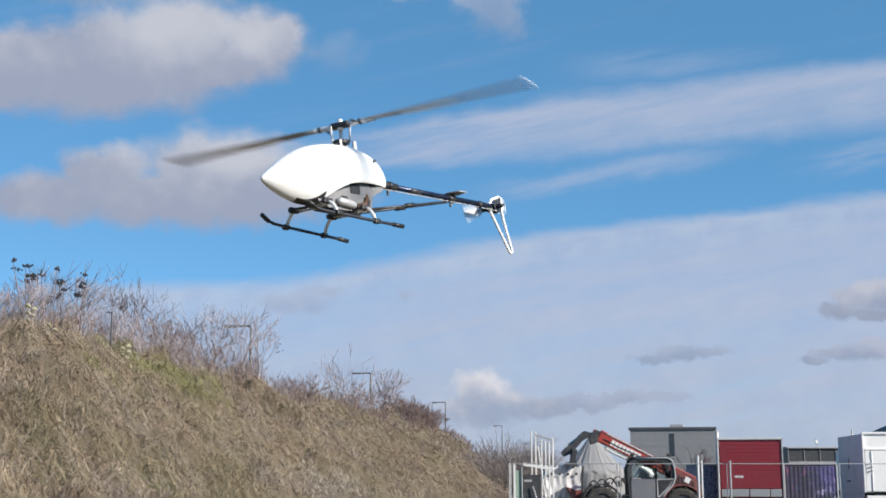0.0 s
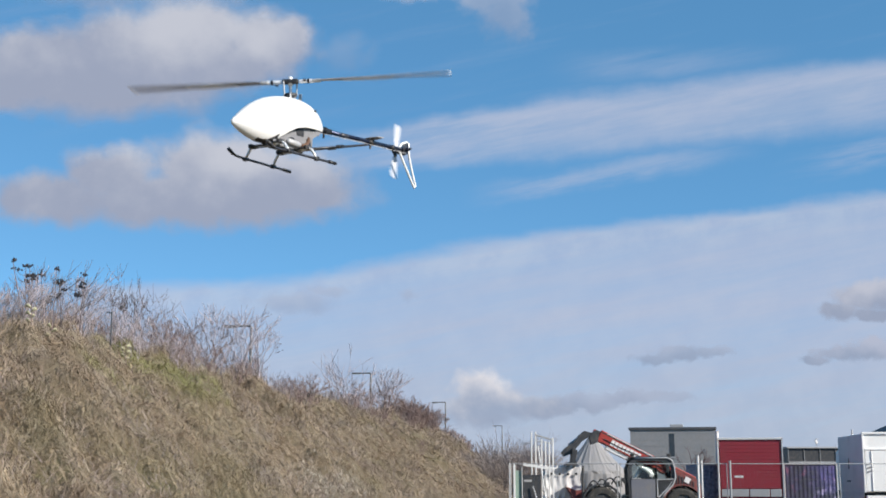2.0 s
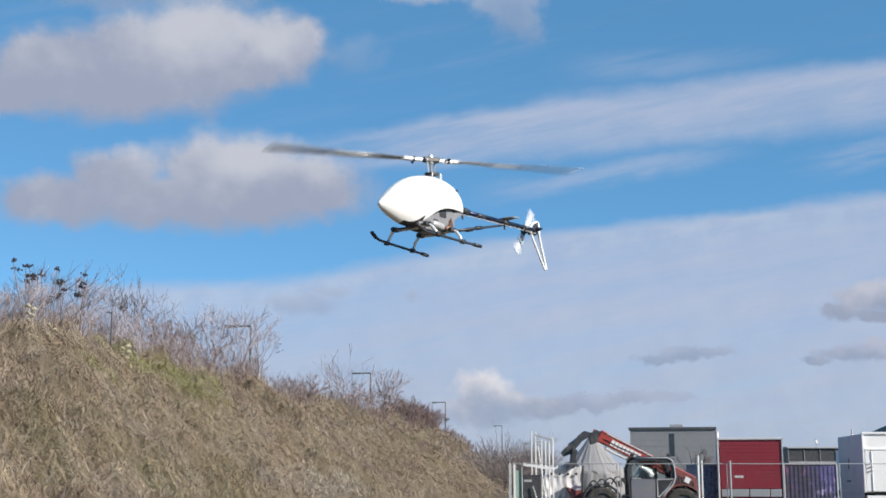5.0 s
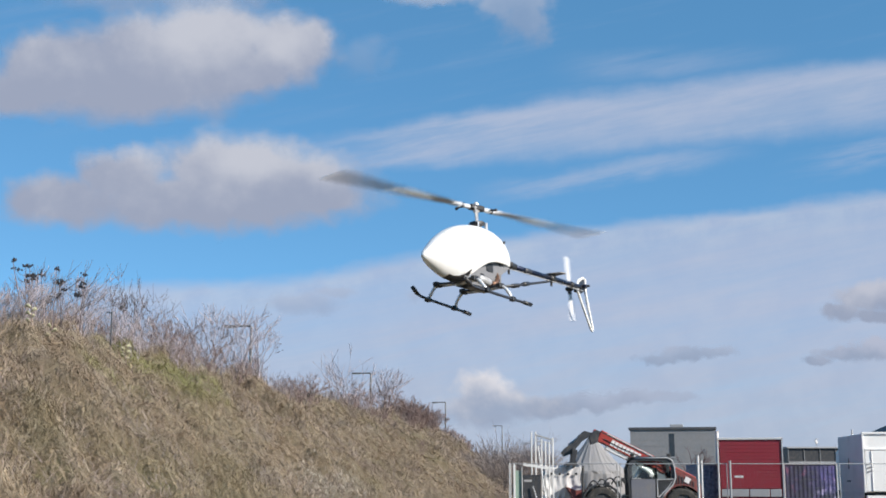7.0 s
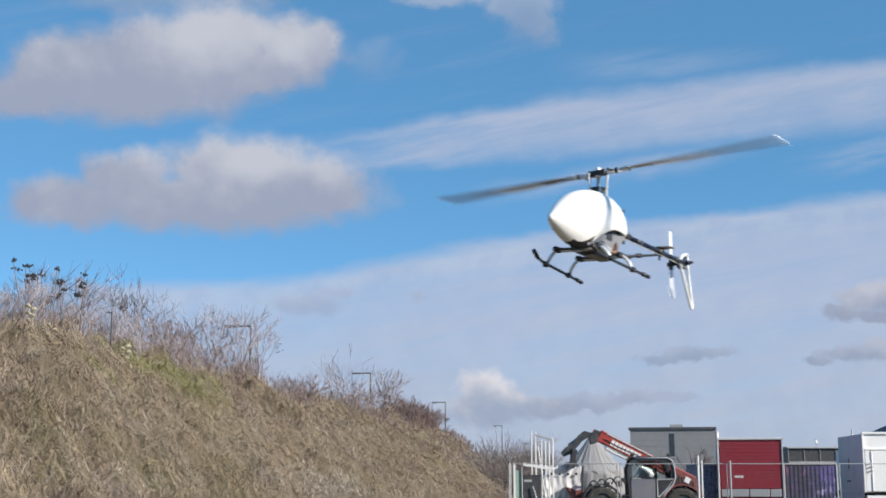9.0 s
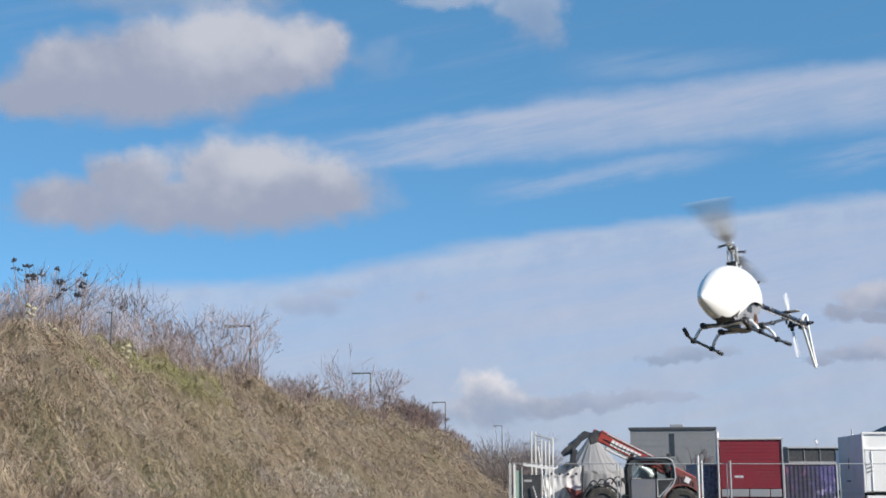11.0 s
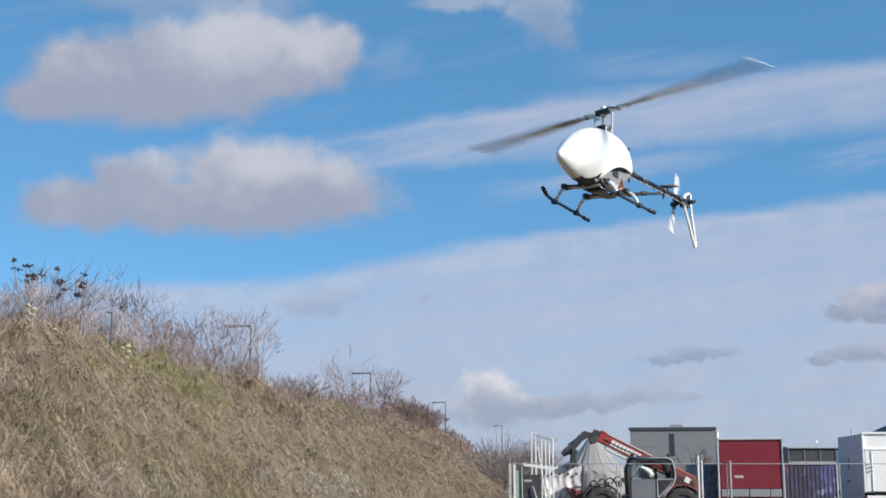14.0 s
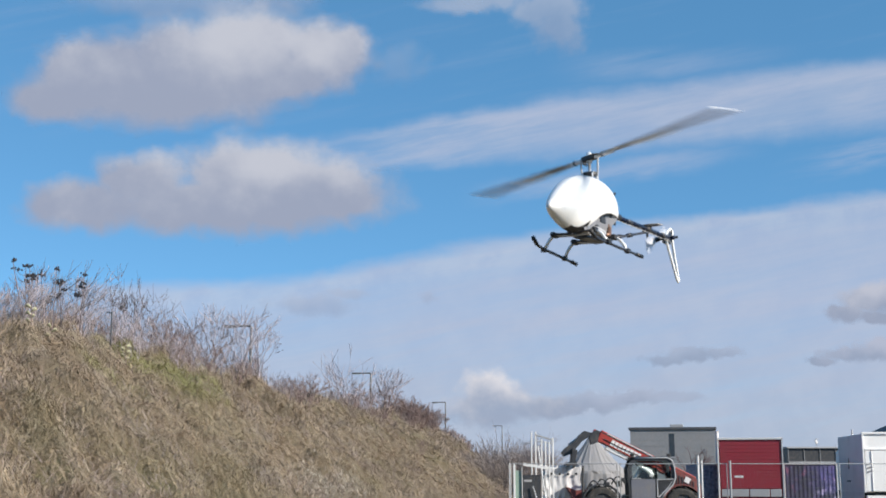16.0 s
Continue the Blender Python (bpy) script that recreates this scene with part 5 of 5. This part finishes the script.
def box_truck_red():
    ob = thing("box_truck", "red box truck seen from its rear roller door", "truck", m=pose(11.45, 47.0, 0, 0, 0, -14) @ Matrix.Scale(0.955, 4))
    bm = B()
    box(bm, -1.2, 1.2, 0.02, 6.0, 0.95, 3.12, 0.03)
    body = part("cargo_box", bm, TRUCK_RED, ob, "red cargo box")
    for x0, x1, z0, z1, mt in ((-1.25, -1.19, 0.8, 3.18, WHITE_PAINT), (1.19, 1.25, 0.8, 3.18, GREY_PAINT), (-1.25, 1.25, 3.12, 3.2, WHITE_PAINT)):
        bm = B()
        box(bm, x0, x1, -0.04, 0.06, z0, z1, 0.012)
        part("rear_frame", bm, mt, body, "grey rear frame")
    for k in range(13):
        bm = B()
        box(bm, -1.13, 1.13, -0.012, 0.02, 1.25 + 0.138 * k, 1.25 + 0.138 * k + 0.132, 0.006)
        part("door_slat", bm, TRUCK_RED, body)
    bm = B()
    box(bm, -0.62, -0.28, -0.018, -0.0125, 1.66, 1.74)
    part("lettering_bar", bm, WHITE_PAINT, body, "small white label")
    for x0, x1 in ((-1.13, -0.1), (-0.06, 0.68), (0.72, 1.13)):
        bm = B()
        box(bm, x0, x1, -0.03, 0.01, 0.93, 1.22, 0.01)
        part("lower_panel", bm, GREY_PAINT, body, "pale grey tail panel")
    bm = B()
    box(bm, -1.2, 1.2, 0.0, 0.12, 0.5, 0.9, 0.02)
    part("bumper", bm, TRUCK_RED, ob, "red rear bumper")
    for x in (-0.95, 0.95):
        for y in (1.0, 5.0):
            bm = B()
            tube(bm, ((x - 0.14, y, 0.48), (x + 0.14, y, 0.48)), 0.48, 24)
            w = part("wheel", bm, RUBBER, ob, "black truck tyre")
            bm = B()
            tube(bm, ((x - 0.15, y, 0.48), (x + 0.15, y, 0.48)), 0.27, 16)
            part("rim", bm, GREY_PAINT, w)
    bm = B()
    box(bm, -1.1, 1.1, 6.1, 7.9, 0.5, 2.6, 0.15)
    part("driver_cab", bm, TRUCK_RED, ob, "red driver's cab")


box_truck_red()


LORRY_WHITE = surface("lorry_white", (0.8, 0.79, 0.77), 0.45, 0, 0.05, 1.5, 30, 0.04, dirty=0.12, dirt=(0.55, 0.52, 0.47))
# greyer copy of the lorry white, with the left side's shade in its colour
LORRY_SHADED = surface("lorry_side_shaded", (0.56, 0.505, 0.505), 0.55, 0, 0.1, 1.2, 20, 0.05, dirty=0.4, dirt=(0.36, 0.33, 0.33))


def white_truck():
    ob = thing("white_lorry", "white box lorry, its rear doors in the sun", "truck", m=pose(18.35, 51.0, 0, 0, 0, -6) @ Matrix.Scale(1.04, 4))
    bm = B()
    box(bm, -1.25, 1.3, 0.02, 4.6, 0.98, 3.22, 0.02)
    body = part("cargo_box", bm, LORRY_WHITE, ob, "white cargo box")
    # thin sheet added to carry the shaded side's grey, and a skirt likewise
    bm = B()
    box(bm, -1.266, -1.253, 0.06, 4.56, 1.0, 3.2, 0.004)
    part("shaded_side", bm, LORRY_SHADED, body, "white lorry side, its shade painted as grey")
    bm = B()
    box(bm, -1.262, -1.22, 0.3, 4.5, 0.5, 0.985, 0.01)
    part("side_skirt", bm, LORRY_SHADED, body, "white side skirt, its shade painted as grey")
    bm = B()
    box(bm, -1.2, 1.25, -0.04, 0.12, 0.62, 0.84, 0.02)
    part("rear_bumper", bm, LORRY_WHITE, body, "white rear bumper")
    for x0, x1, z0, z1 in ((-1.28, -1.22, 0.95, 3.27), (1.27, 1.33, 0.95, 3.27), (-1.28, 1.33, 3.2, 3.28), (-1.2, 1.26, 2.58, 2.64)):
        bm = B()
        box(bm, x0, x1, -0.05, 0.05, z0, z1, 0.01)
        part("rear_frame", bm, LORRY_WHITE, body, "white rear frame")
    for x0, x1 in ((-1.2, 0.02), (0.05, 1.25)):
        bm = B()
        box(bm, x0, x1, -0.03, 0.015, 1.0, 2.56, 0.015)
        dr = part("rear_door", bm, LORRY_WHITE, body, "white rear door")
        for xx in (x0 + 0.25, x1 - 0.25):
            bm = B()
            tube(bm, ((xx, -0.05, 1.0), (xx, -0.05, 2.55)), 0.016, 8)
            part("lock_rod", bm, LORRY_WHITE, dr)
    # hatched warning plate
    bm = B()
    box(bm, -1.18, -0.9, -0.045, -0.032, 1.66, 2.14)
    wp = part("warning_plate", bm, LORRY_WHITE, body, "striped warning plate")
    for k in range(3):
        bm = B()
        prism(bm, [(-1.17, 1.68 + 0.15 * k), (-0.91, 1.76 + 0.15 * k), (-0.91, 1.835 + 0.15 * k), (-1.17, 1.755 + 0.15 * k)], -0.052, -0.047)
        part("stripe", bm, WALL_GREY, wp)
    for y, z0, z1, w in ((2.55, 1.88, 2.3, 0.14), (2.4, 1.35, 1.42, 0.7)):
        bm = B()
        box(bm, -1.285, -1.262, y, y + w, z0, z1)
        part("side_plate", bm, DARK_STEEL, body, "dark plate on the side")
    bm = B()
    box(bm, -1.1, 1.15, 0.3, 5.8, 0.6, 0.95, 0.02)
    part("chassis", bm, DARK_STEEL, ob)
    for x in (-1.0, 1.05):
        for y in (1.0, 5.4):
            bm = B()
            tube(bm, ((x - 0.15, y, 0.5), (x + 0.15, y, 0.5)), 0.5, 24)
            w = part("wheel", bm, RUBBER, ob, "black truck tyre")
            bm = B()
            tube(bm, ((x - 0.16, y, 0.5), (x + 0.16, y, 0.5)), 0.28, 16)
            part("rim", bm, GREY_PAINT, w)
    bm = B()
    box(bm, -1.05, 1.1, 4.75, 6.4, 0.5, 2.7, 0.15)
    part("driver_cab", bm, LORRY_WHITE, ob, "white driver's cab")
    bm = B()
    tube(bm, ((-1.15, 2.2, 3.22), (-1.15, 2.2, 3.45)), 0.035, 8)
    part("vent_pipe", bm, GALV, ob)


white_truck()


def container(name, x0, x1, y0, y1, h, label, mat, ribs=True):
    ob = thing(name, label, "container", m=pose((x0 + x1) / 2, y0, 0))
    w = (x1 - x0) / 2
    bm = B()
    box(bm, -w, w, 0.03, y1 - y0, 0.02, h, 0.01)
    body = part("body", bm, mat, ob)
    if ribs:
        n = int((x1 - x0) / 0.16)
        for k in range(n):
            bm = B()
            a = -w + 0.06 + (2 * w - 0.12) * k / n
            prism(bm, [(a, 0.03), (a + 0.025, 0.014), (a + 0.075, 0.014), (a + 0.1, 0.03)], 0.12, h - 0.1, "z")
            part("rib", bm, mat, body)
    for a in (-w, w - 0.04):
        bm = B()
        box(bm, a, a + 0.04, -0.02, 0.05, 0, h, 0.01)
        part("corner_post", bm, GREY_PAINT, ob, "pale corner post")
    bm = B()
    box(bm, -w, w, -0.02, 0.05, h - 0.03, h + 0.03, 0.01)
    part("top_rail", bm, GREY_PAINT, ob, "pale top rail")
    return ob


container("covered_container", 9.72, 10.62, 48.0, 50.5, 2.08, "container end hung with grey-blue sheeting", SHEETING)
container("covered_container", 12.95, 15.0, 48.0, 52.0, 2.1, "container front hung with a dark blue printed banner", BANNER)


def dark_hut():
    ob = thing("site_hut", "dark flat-roofed site hut behind the containers", "hut", m=pose(18.2, 62.0, 0))
    bm = B()
    box(bm, -1.22, 1.9, 0, 5, 0, 3.0, 0.02)
    body = part("wall", bm, DARK_STEEL, ob, "dark metal wall")
    for k in range(4):
        bm = B()
        box(bm, -1.22 + 0.78 * k, -1.19 + 0.78 * k, -0.04, 0, 0, 3.0)
        part("mullion", bm, WALL_GREY, body)
    bm = B()
    box(bm, -1.3, 1.95, -0.12, 5.2, 3.0, 3.08, 0.01)
    part("roof", bm, GREY_PAINT, ob, "pale flat roof")
    bm = B()
    box(bm, -1.2, 1.9, -0.1, -0.04, 2.3, 2.36)
    part("rail", bm, GREY_PAINT, ob, "pale rail")
    bm = B()
    tube(bm, ((0.5, 1, 3.06), (0.5, 1, 3.5)), 0.022, 6)
    tube(bm, ((0.42, 0.98, 3.46), (0.62, 1.02, 3.5)), 0.014, 6)
    bmesh.ops.create_cone(bm, cap_ends=True, segments=16, radius1=0.11, radius2=0.07, depth=0.03, matrix=Matrix.Translation((0.5, 0.94, 3.34)) @ pose(0, 0, 0, 70, 0, 25))
    part("dish_aerial", bm, GREY_PAINT, ob, "small pale dish aerial")


dark_hut()


def office():
    """Grey flat-roofed building far behind the yard."""
    y, x0, x1, h = 100.0, 14.9, 21.5, 5.3
    ob = thing("office_building", "grey clad flat-roofed building with a dark parapet", "building", m=pose(x0, y, 0, 0, 0, -11))
    bm = B()
    box(bm, 0, x1 - x0, 0, 9, 0, h)
    wall = part("wall", bm, WALL_GREY, ob, "grey clad wall")
    for k in range(11):
        bm = B()
        box(bm, 0.0, x1 - x0, -0.03, 0.0, 0.5 * k + 0.005, 0.5 * k + 0.492)
        part("cladding_panel", bm, WALL_GREY, wall)
    bm = B()
    box(bm, -0.12, x1 - x0 + 0.12, -0.14, 9.1, h, h + 0.2, 0.02)
    part("parapet", bm, ROOF_DARK, ob, "dark roof edge")
    bm = B()
    box(bm, 3.1, 4.15, 3, 5, h + 0.2, h + 0.55, 0.03)
    part("roof_unit", bm, GREY_PAINT, ob, "grey rooftop unit")
    for a, b, c, d in ((3.05, 3.45, 3.2, 5.0), (0.6, 1.6, 1.2, 2.6), (4.4, 5.6, 1.2, 2.6)):
        bm = B()
        box(bm, a, b, -0.05, -0.034, c, d)
        wn = part("window", bm, WINDOW_DARK, ob, "dark window")
        bm = B()
        box(bm, a - 0.06, b + 0.06, -0.09, -0.05, c - 0.08, c)
        part("sill", bm, GREY_PAINT, wn)
    return ob


office()


def far_house():
    """A dark hipped roof far behind the lorry."""
    ob = thing("far_house", "far house with a dark hipped roof", "house", m=pose(34.6, 90.0, 0.1))
    bm = B()
    box(bm, -1.6, 6, 0, 8, 0, 4.6)
    part("wall", bm, WALL_GREY, ob, "grey rendered wall")
    bm = B()
    lo = [bm.verts.new(p) for p in ((-2.0, -0.4, 4.6), (6.4, -0.4, 4.6), (6.4, 8.4, 4.6), (-2.0, 8.4, 4.6))]
    hi = [bm.verts.new(p) for p in ((1.2, 4, 6.4), (4, 4, 6.4))]
    for f in ((lo[0], lo[1], hi[1], hi[0]), (lo[1], lo[2], hi[1]), (lo[2], lo[3], hi[0], hi[1]), (lo[3], lo[0], hi[0]), tuple(lo[::-1])):
        bm.faces.new(f)
    part("roof", bm, ROOF_DARK, ob, "dark hipped roof")
    bm = B()
    box(bm, -0.4, 0.2, 1, 1.6, 4.9, 5.9, 0.02)
    part("chimney", bm, DARK_STEEL, ob, "dark chimney")


far_house()


def fence():
    """Wire-mesh site fence panels on round posts."""
    y, h, w = 38.0, 2.02, 3.3
    first = None
    for k in range(5):
        x = 2.0 + w * k
        if first is None:
            ob = thing("fence_panel", "galvanised wire-mesh site fence panel", "fence", "site fence panels", pose(x, y, 0))
            for nm, a, b in (("fence_post", (0.03, 0, 0), (0.03, 0, h)), ("fence_post", (w - 0.06, 0, 0), (w - 0.06, 0, h)), ("top_tube", (0.03, 0, h - 0.02), (w - 0.06, 0, h - 0.02)), ("bottom_tube", (0.03, 0, 0.15), (w - 0.06, 0, 0.15))):
                bm = B()
                tube(bm, (a, b), 0.012 if nm == "top_tube" else 0.016, 8)
                part(nm, bm, GALV, ob)
            bm = B()
            for i in range(1, 31):
                xx = 0.03 + (w - 0.09) * i / 31
                tube(bm, ((xx, 0, 0.15), (xx, 0, h - 0.03)), 0.0011, 3, False)
            for i in range(1, 8):
                zz = 0.15 + (h - 0.18) * i / 8
                tube(bm, ((0.03, 0, zz), (w - 0.06, 0, zz)), 0.0009, 3, False)
            part("wire_mesh", bm, GALV, ob, "thin wire mesh")
            bm = B()
            box(bm, -0.25, 0.25, -0.12, 0.12, 0, 0.14, 0.03)
            part("fence_foot", bm, ROOF_DARK, ob, "dark block foot")
            first = ob
        else:
            copy_thing(first, pose(x, y, 0))


fence()


def posts():
    for x, y, h, r, lb in ((10.68, 49.0, 3.35, 0.07, "white steel pole beside the truck"), (8.62, 37.9, 2.06, 0.036, "galvanised fence coupling post"), (7.8, 38.6, 2.24, 0.04, "white steel post in the yard"), (7.99, 39.0, 2.1, 0.035, "white steel post in the yard")):
        ob = thing("post", lb, "post", m=pose(x, y, 0))
        bm = B()
        tube(bm, ((0, 0, 0), (0, 0, h)), r, 10)
        part("shaft", bm, WHITE_PAINT if "white" in lb else GALV, ob)
        bm = B()
        tube(bm, ((0, 0, h), (0, 0, h + 0.03)), r * 1.15, 10)
        part("cap", bm, GALV, ob)


posts()


def street_lamp():
    ob = thing("street_lamp", "tall grey street lamp with a level arm", "street lamp", "street lamps along the road", pose(-8.05, 52, 0))
    LAMP_GREY = surface("lamp_grey", (0.14, 0.145, 0.15), 0.5, 0.3, 0.15, 4, 30, 0.05)
    bm = B()
    tube(bm, ((0, 0, 0), (0, 0, 4), (0, 0, 7.78), (-0.03, 0, 7.84), (-0.1, 0, 7.86)), [0.09, 0.075, 0.055, 0.05, 0.045], 10)
    part("mast", bm, LAMP_GREY, ob, "grey mast", True)
    bm = B()
    tube(bm, ((-0.05, 0, 7.86), (-0.7, 0, 7.86)), 0.04, 8)
    part("arm", bm, LAMP_GREY, ob, "level arm")
    bm = B()
    box(bm, -1.15, -0.6, -0.12, 0.12, 7.79, 7.89, 0.03)
    hd = part("lamp_head", bm, LAMP_GREY, ob, "flat grey lamp head")
    bm = B()
    box(bm, -1.08, -0.68, -0.09, 0.09, 7.78, 7.795)
    part("lens", bm, WHITE_PAINT, hd)
    for x, y in ((-4.4, 76), (0.22, 106), (7.3, 155)):
        copy_thing(ob, pose(x, y, 0 if y > 40 else -1.2))


street_lamp()


def marker():
    """A thin dark pole with a short arm, behind the crest."""
    p = CREST + 4.8 * ALONG
    ob = thing("marker_pole", "thin dark steel pole with a short arm in the grass", "pole", m=pose(p[0], p[1], 4.02))
    bm = B()
    tube(bm, ((0, 0, 0), (0, 0, 1.05)), 0.016, 6)
    part("shaft", bm, ROOF_DARK, ob)
    bm = B()
    tube(bm, ((0.016, 0, 1.04), (-0.12, 0, 1.05)), 0.012, 6)
    part("arm", bm, ROOF_DARK, ob)


marker()


SCRUB = surface("pale_scrub", (0.32, 0.265, 0.245), 0.9, 0, 0.35, 1, 20, 0.2, dirty=0.3)


# far wood and bushes along the horizon
def far_scrub(name, x0, x1, y, h0, h1, count, seed, label, mat=SCRUB):
    rnd = random.Random(seed)
    bm = B()
    for _ in range(count):
        b = (rnd.uniform(x0, x1), y + rnd.uniform(-2, 2), 0)
        stems(bm, b, rnd.uniform(h0, h1), 0.35, 5, 3, 0.014 + 0.00025 * y, rnd)
    return tagged(part(name, bm, mat), label, "bushes", kind="stuff")


far_scrub("bushes", 3.0, 7.6, 88, 3.6, 5.0, 46, 3, "bare brown bushes at the end of the bank")
far_scrub("bushes", 1.4, 4.6, 62, 3.0, 4.2, 26, 4, "bare brown bushes at the foot of the bank")
far_scrub("far_trees", 36, 44.5, 130, 3.6, 5.2, 70, 6, "far leafless trees behind the yard")


RUSSET = surface("russet_twig", (0.2, 0.11, 0.1), 0.9, 0, 0.3, 4, 60, 0.2, dirty=0.2)


def young_tree(x, y, height, seed):
    """A thin bare tree between the machine and the building."""
    rnd = random.Random(seed)
    ob = thing("young_tree", "thin bare reddish-brown young tree in the yard", "tree", m=pose(x, y, 0))
    bm, tw = B(), B()
    tube(bm, ((0, 0, 0), (0.03, 0, height * 0.3), (0, 0.02, height * 0.55)), [0.05, 0.04, 0.025], 8)
    part("trunk", bm, RUSSET, ob)
    for k in range(6):
        stems(tw, (0, 0, height * (0.25 + 0.06 * k)), height * 0.5, 0.75, 2, 3, 0.03, rnd)
    tagged(part("crown", tw, RUSSET, ob), kind="stuff")


young_tree(11.85, 60.0, 3.6, 21)
young_tree(12.3, 60.6, 3.2, 22)
# ---- what moves ----
FLIGHT = [
    (0, -0.412, 5.217, 2.646, 3.9, 2.2, -130.1),
    (0.5, -0.467, 5.469, 2.839, 3.5, 0.8, -130.6),
    (1, -0.509, 5.866, 3.214, 4.2, 4.7, -130.8),
    (1.5, -0.679, 6.300, 3.426, 2.1, 4.9, -128.7),
    (2, -0.834, 6.676, 3.310, 0.1, 3.8, -124.1),
    (2.5, -0.722, 6.775, 3.103, 0.4, 4.3, -124.0),
    (3, -0.444, 6.621, 2.973, 4.6, 2.2, -124.1),
    (3.5, -0.261, 6.463, 2.981, 2.4, 3.0, -124.4),
    (4, -0.102, 6.378, 2.941, 3.2, 1.7, -124.8),
    (4.2, -0.051, 6.376, 2.877, 4.6, 1.2, -124.8),
    (6.3, -0.029, 5.987, 2.665, -1.5, 2.2, -121.9),
    (6.5, 0.060, 5.914, 2.532, 1.7, 0.9, -122.4),
    (7, 0.176, 5.719, 2.391, 3.5, -1.0, -122.9),
    (7.5, 0.104, 5.618, 2.430, 1.0, 0.0, -121.6),
    (8, 0.145, 5.536, 2.539, 1.3, -0.7, -120.0),
    (8.5, 0.334, 5.509, 2.657, -0.2, 0.4, -120.8),
    (9, 0.697, 5.504, 2.503, -0.3, -2.0, -121.9),
    (9.2, 0.919, 5.578, 2.506, 0.6, -2.0, -122.4),
    (11.3, 1.391, 5.748, 2.099, 4.7, -1.5, -122.9),
    (11.5, 1.312, 5.650, 2.047, 2.4, -1.1, -122.1),
    (12, 1.203, 5.630, 2.390, 1.4, -0.3, -121.8),
    (12.5, 1.045, 5.674, 3.068, 2.3, 0.1, -121.4),
    (13, 0.945, 5.836, 3.331, 1.7, 6.8, -122.2),
    (13.5, 0.828, 5.910, 3.148, 1.0, 4.2, -122.2),
    (14, 0.744, 5.565, 2.807, -0.1, -0.1, -121.7),
    (14.5, 0.916, 5.438, 2.887, 5.0, -0.2, -121.6),
    (15, 0.896, 5.331, 2.933, 4.5, 1.4, -121.5),
    (15.5, 0.797, 5.539, 2.835, 2.1, 1.9, -120.9),
    (16, 0.700, 5.671, 2.613, 1.3, 1.1, -120.0),
]
# The main rotor's angle at these times.
ROTOR = [(0, 104), (0.5, 170), (1, 137), (1.5, 137), (2, 121), (2.5, 65), (3, 133), (3.5, 47), (4, 150), (6.5, 63), (7, 169), (7.5, 119),
         (8, 92), (8.5, 94), (9, 82), (11.5, 87), (12, 16), (12.5, 31), (13, 52), (13.5, 9), (14, 70), (14.5, 125), (15, 38), (15.5, 139), (16, 62)]
TAIL = [(0, 15), (0.5, 70), (1, 110), (1.5, 75), (2, 78), (2.5, 72), (3, 80), (3.5, 76), (4, 75), (6.5, 100), (7, 95), (7.5, 95), (8, 65),
        (8.5, 85), (9, 92), (11.5, 20), (12, 100), (12.5, 95), (13, 90), (13.5, 90), (14, 70), (14.5, 100), (15, 100), (15.5, 88), (16, 20)]


def spun(marks, rate):
    """Angles of a two-bladed rotor, one each thirtieth of a second, near that rate (degrees a thirtieth)."""
    rows, a = [], marks[0][1]
    for (t0, _), (t1, a1) in zip(marks, marks[1:]):
        n = frame(t1) - frame(t0)
        aim = a + rate * n
        end = a1 + 180 * round((aim - a1) / 180)
        rows += [(t0 + k / FPS, a + (end - a) * k / n) for k in range(n)]
        a = end
    return rows + [(marks[-1][0], a)]


def motions():
    walk(helicopter, [(t, pose(*p)) for t, *p in FLIGHT])
    walk(rotor_head, [(t, pose(0, 0, HUB_Z, 0, 0, a)) for t, a in spun(ROTOR, -42)])
    walk(tail_rotor, [(t, TAIL_HUB @ pose(0, 0, 0, 0, a, 0)) for t, a in spun(TAIL, 78)])
    for ob, m0, m1 in drifting:
        walk(ob, [(0.0, m0), (16.0, m1)])


motions()
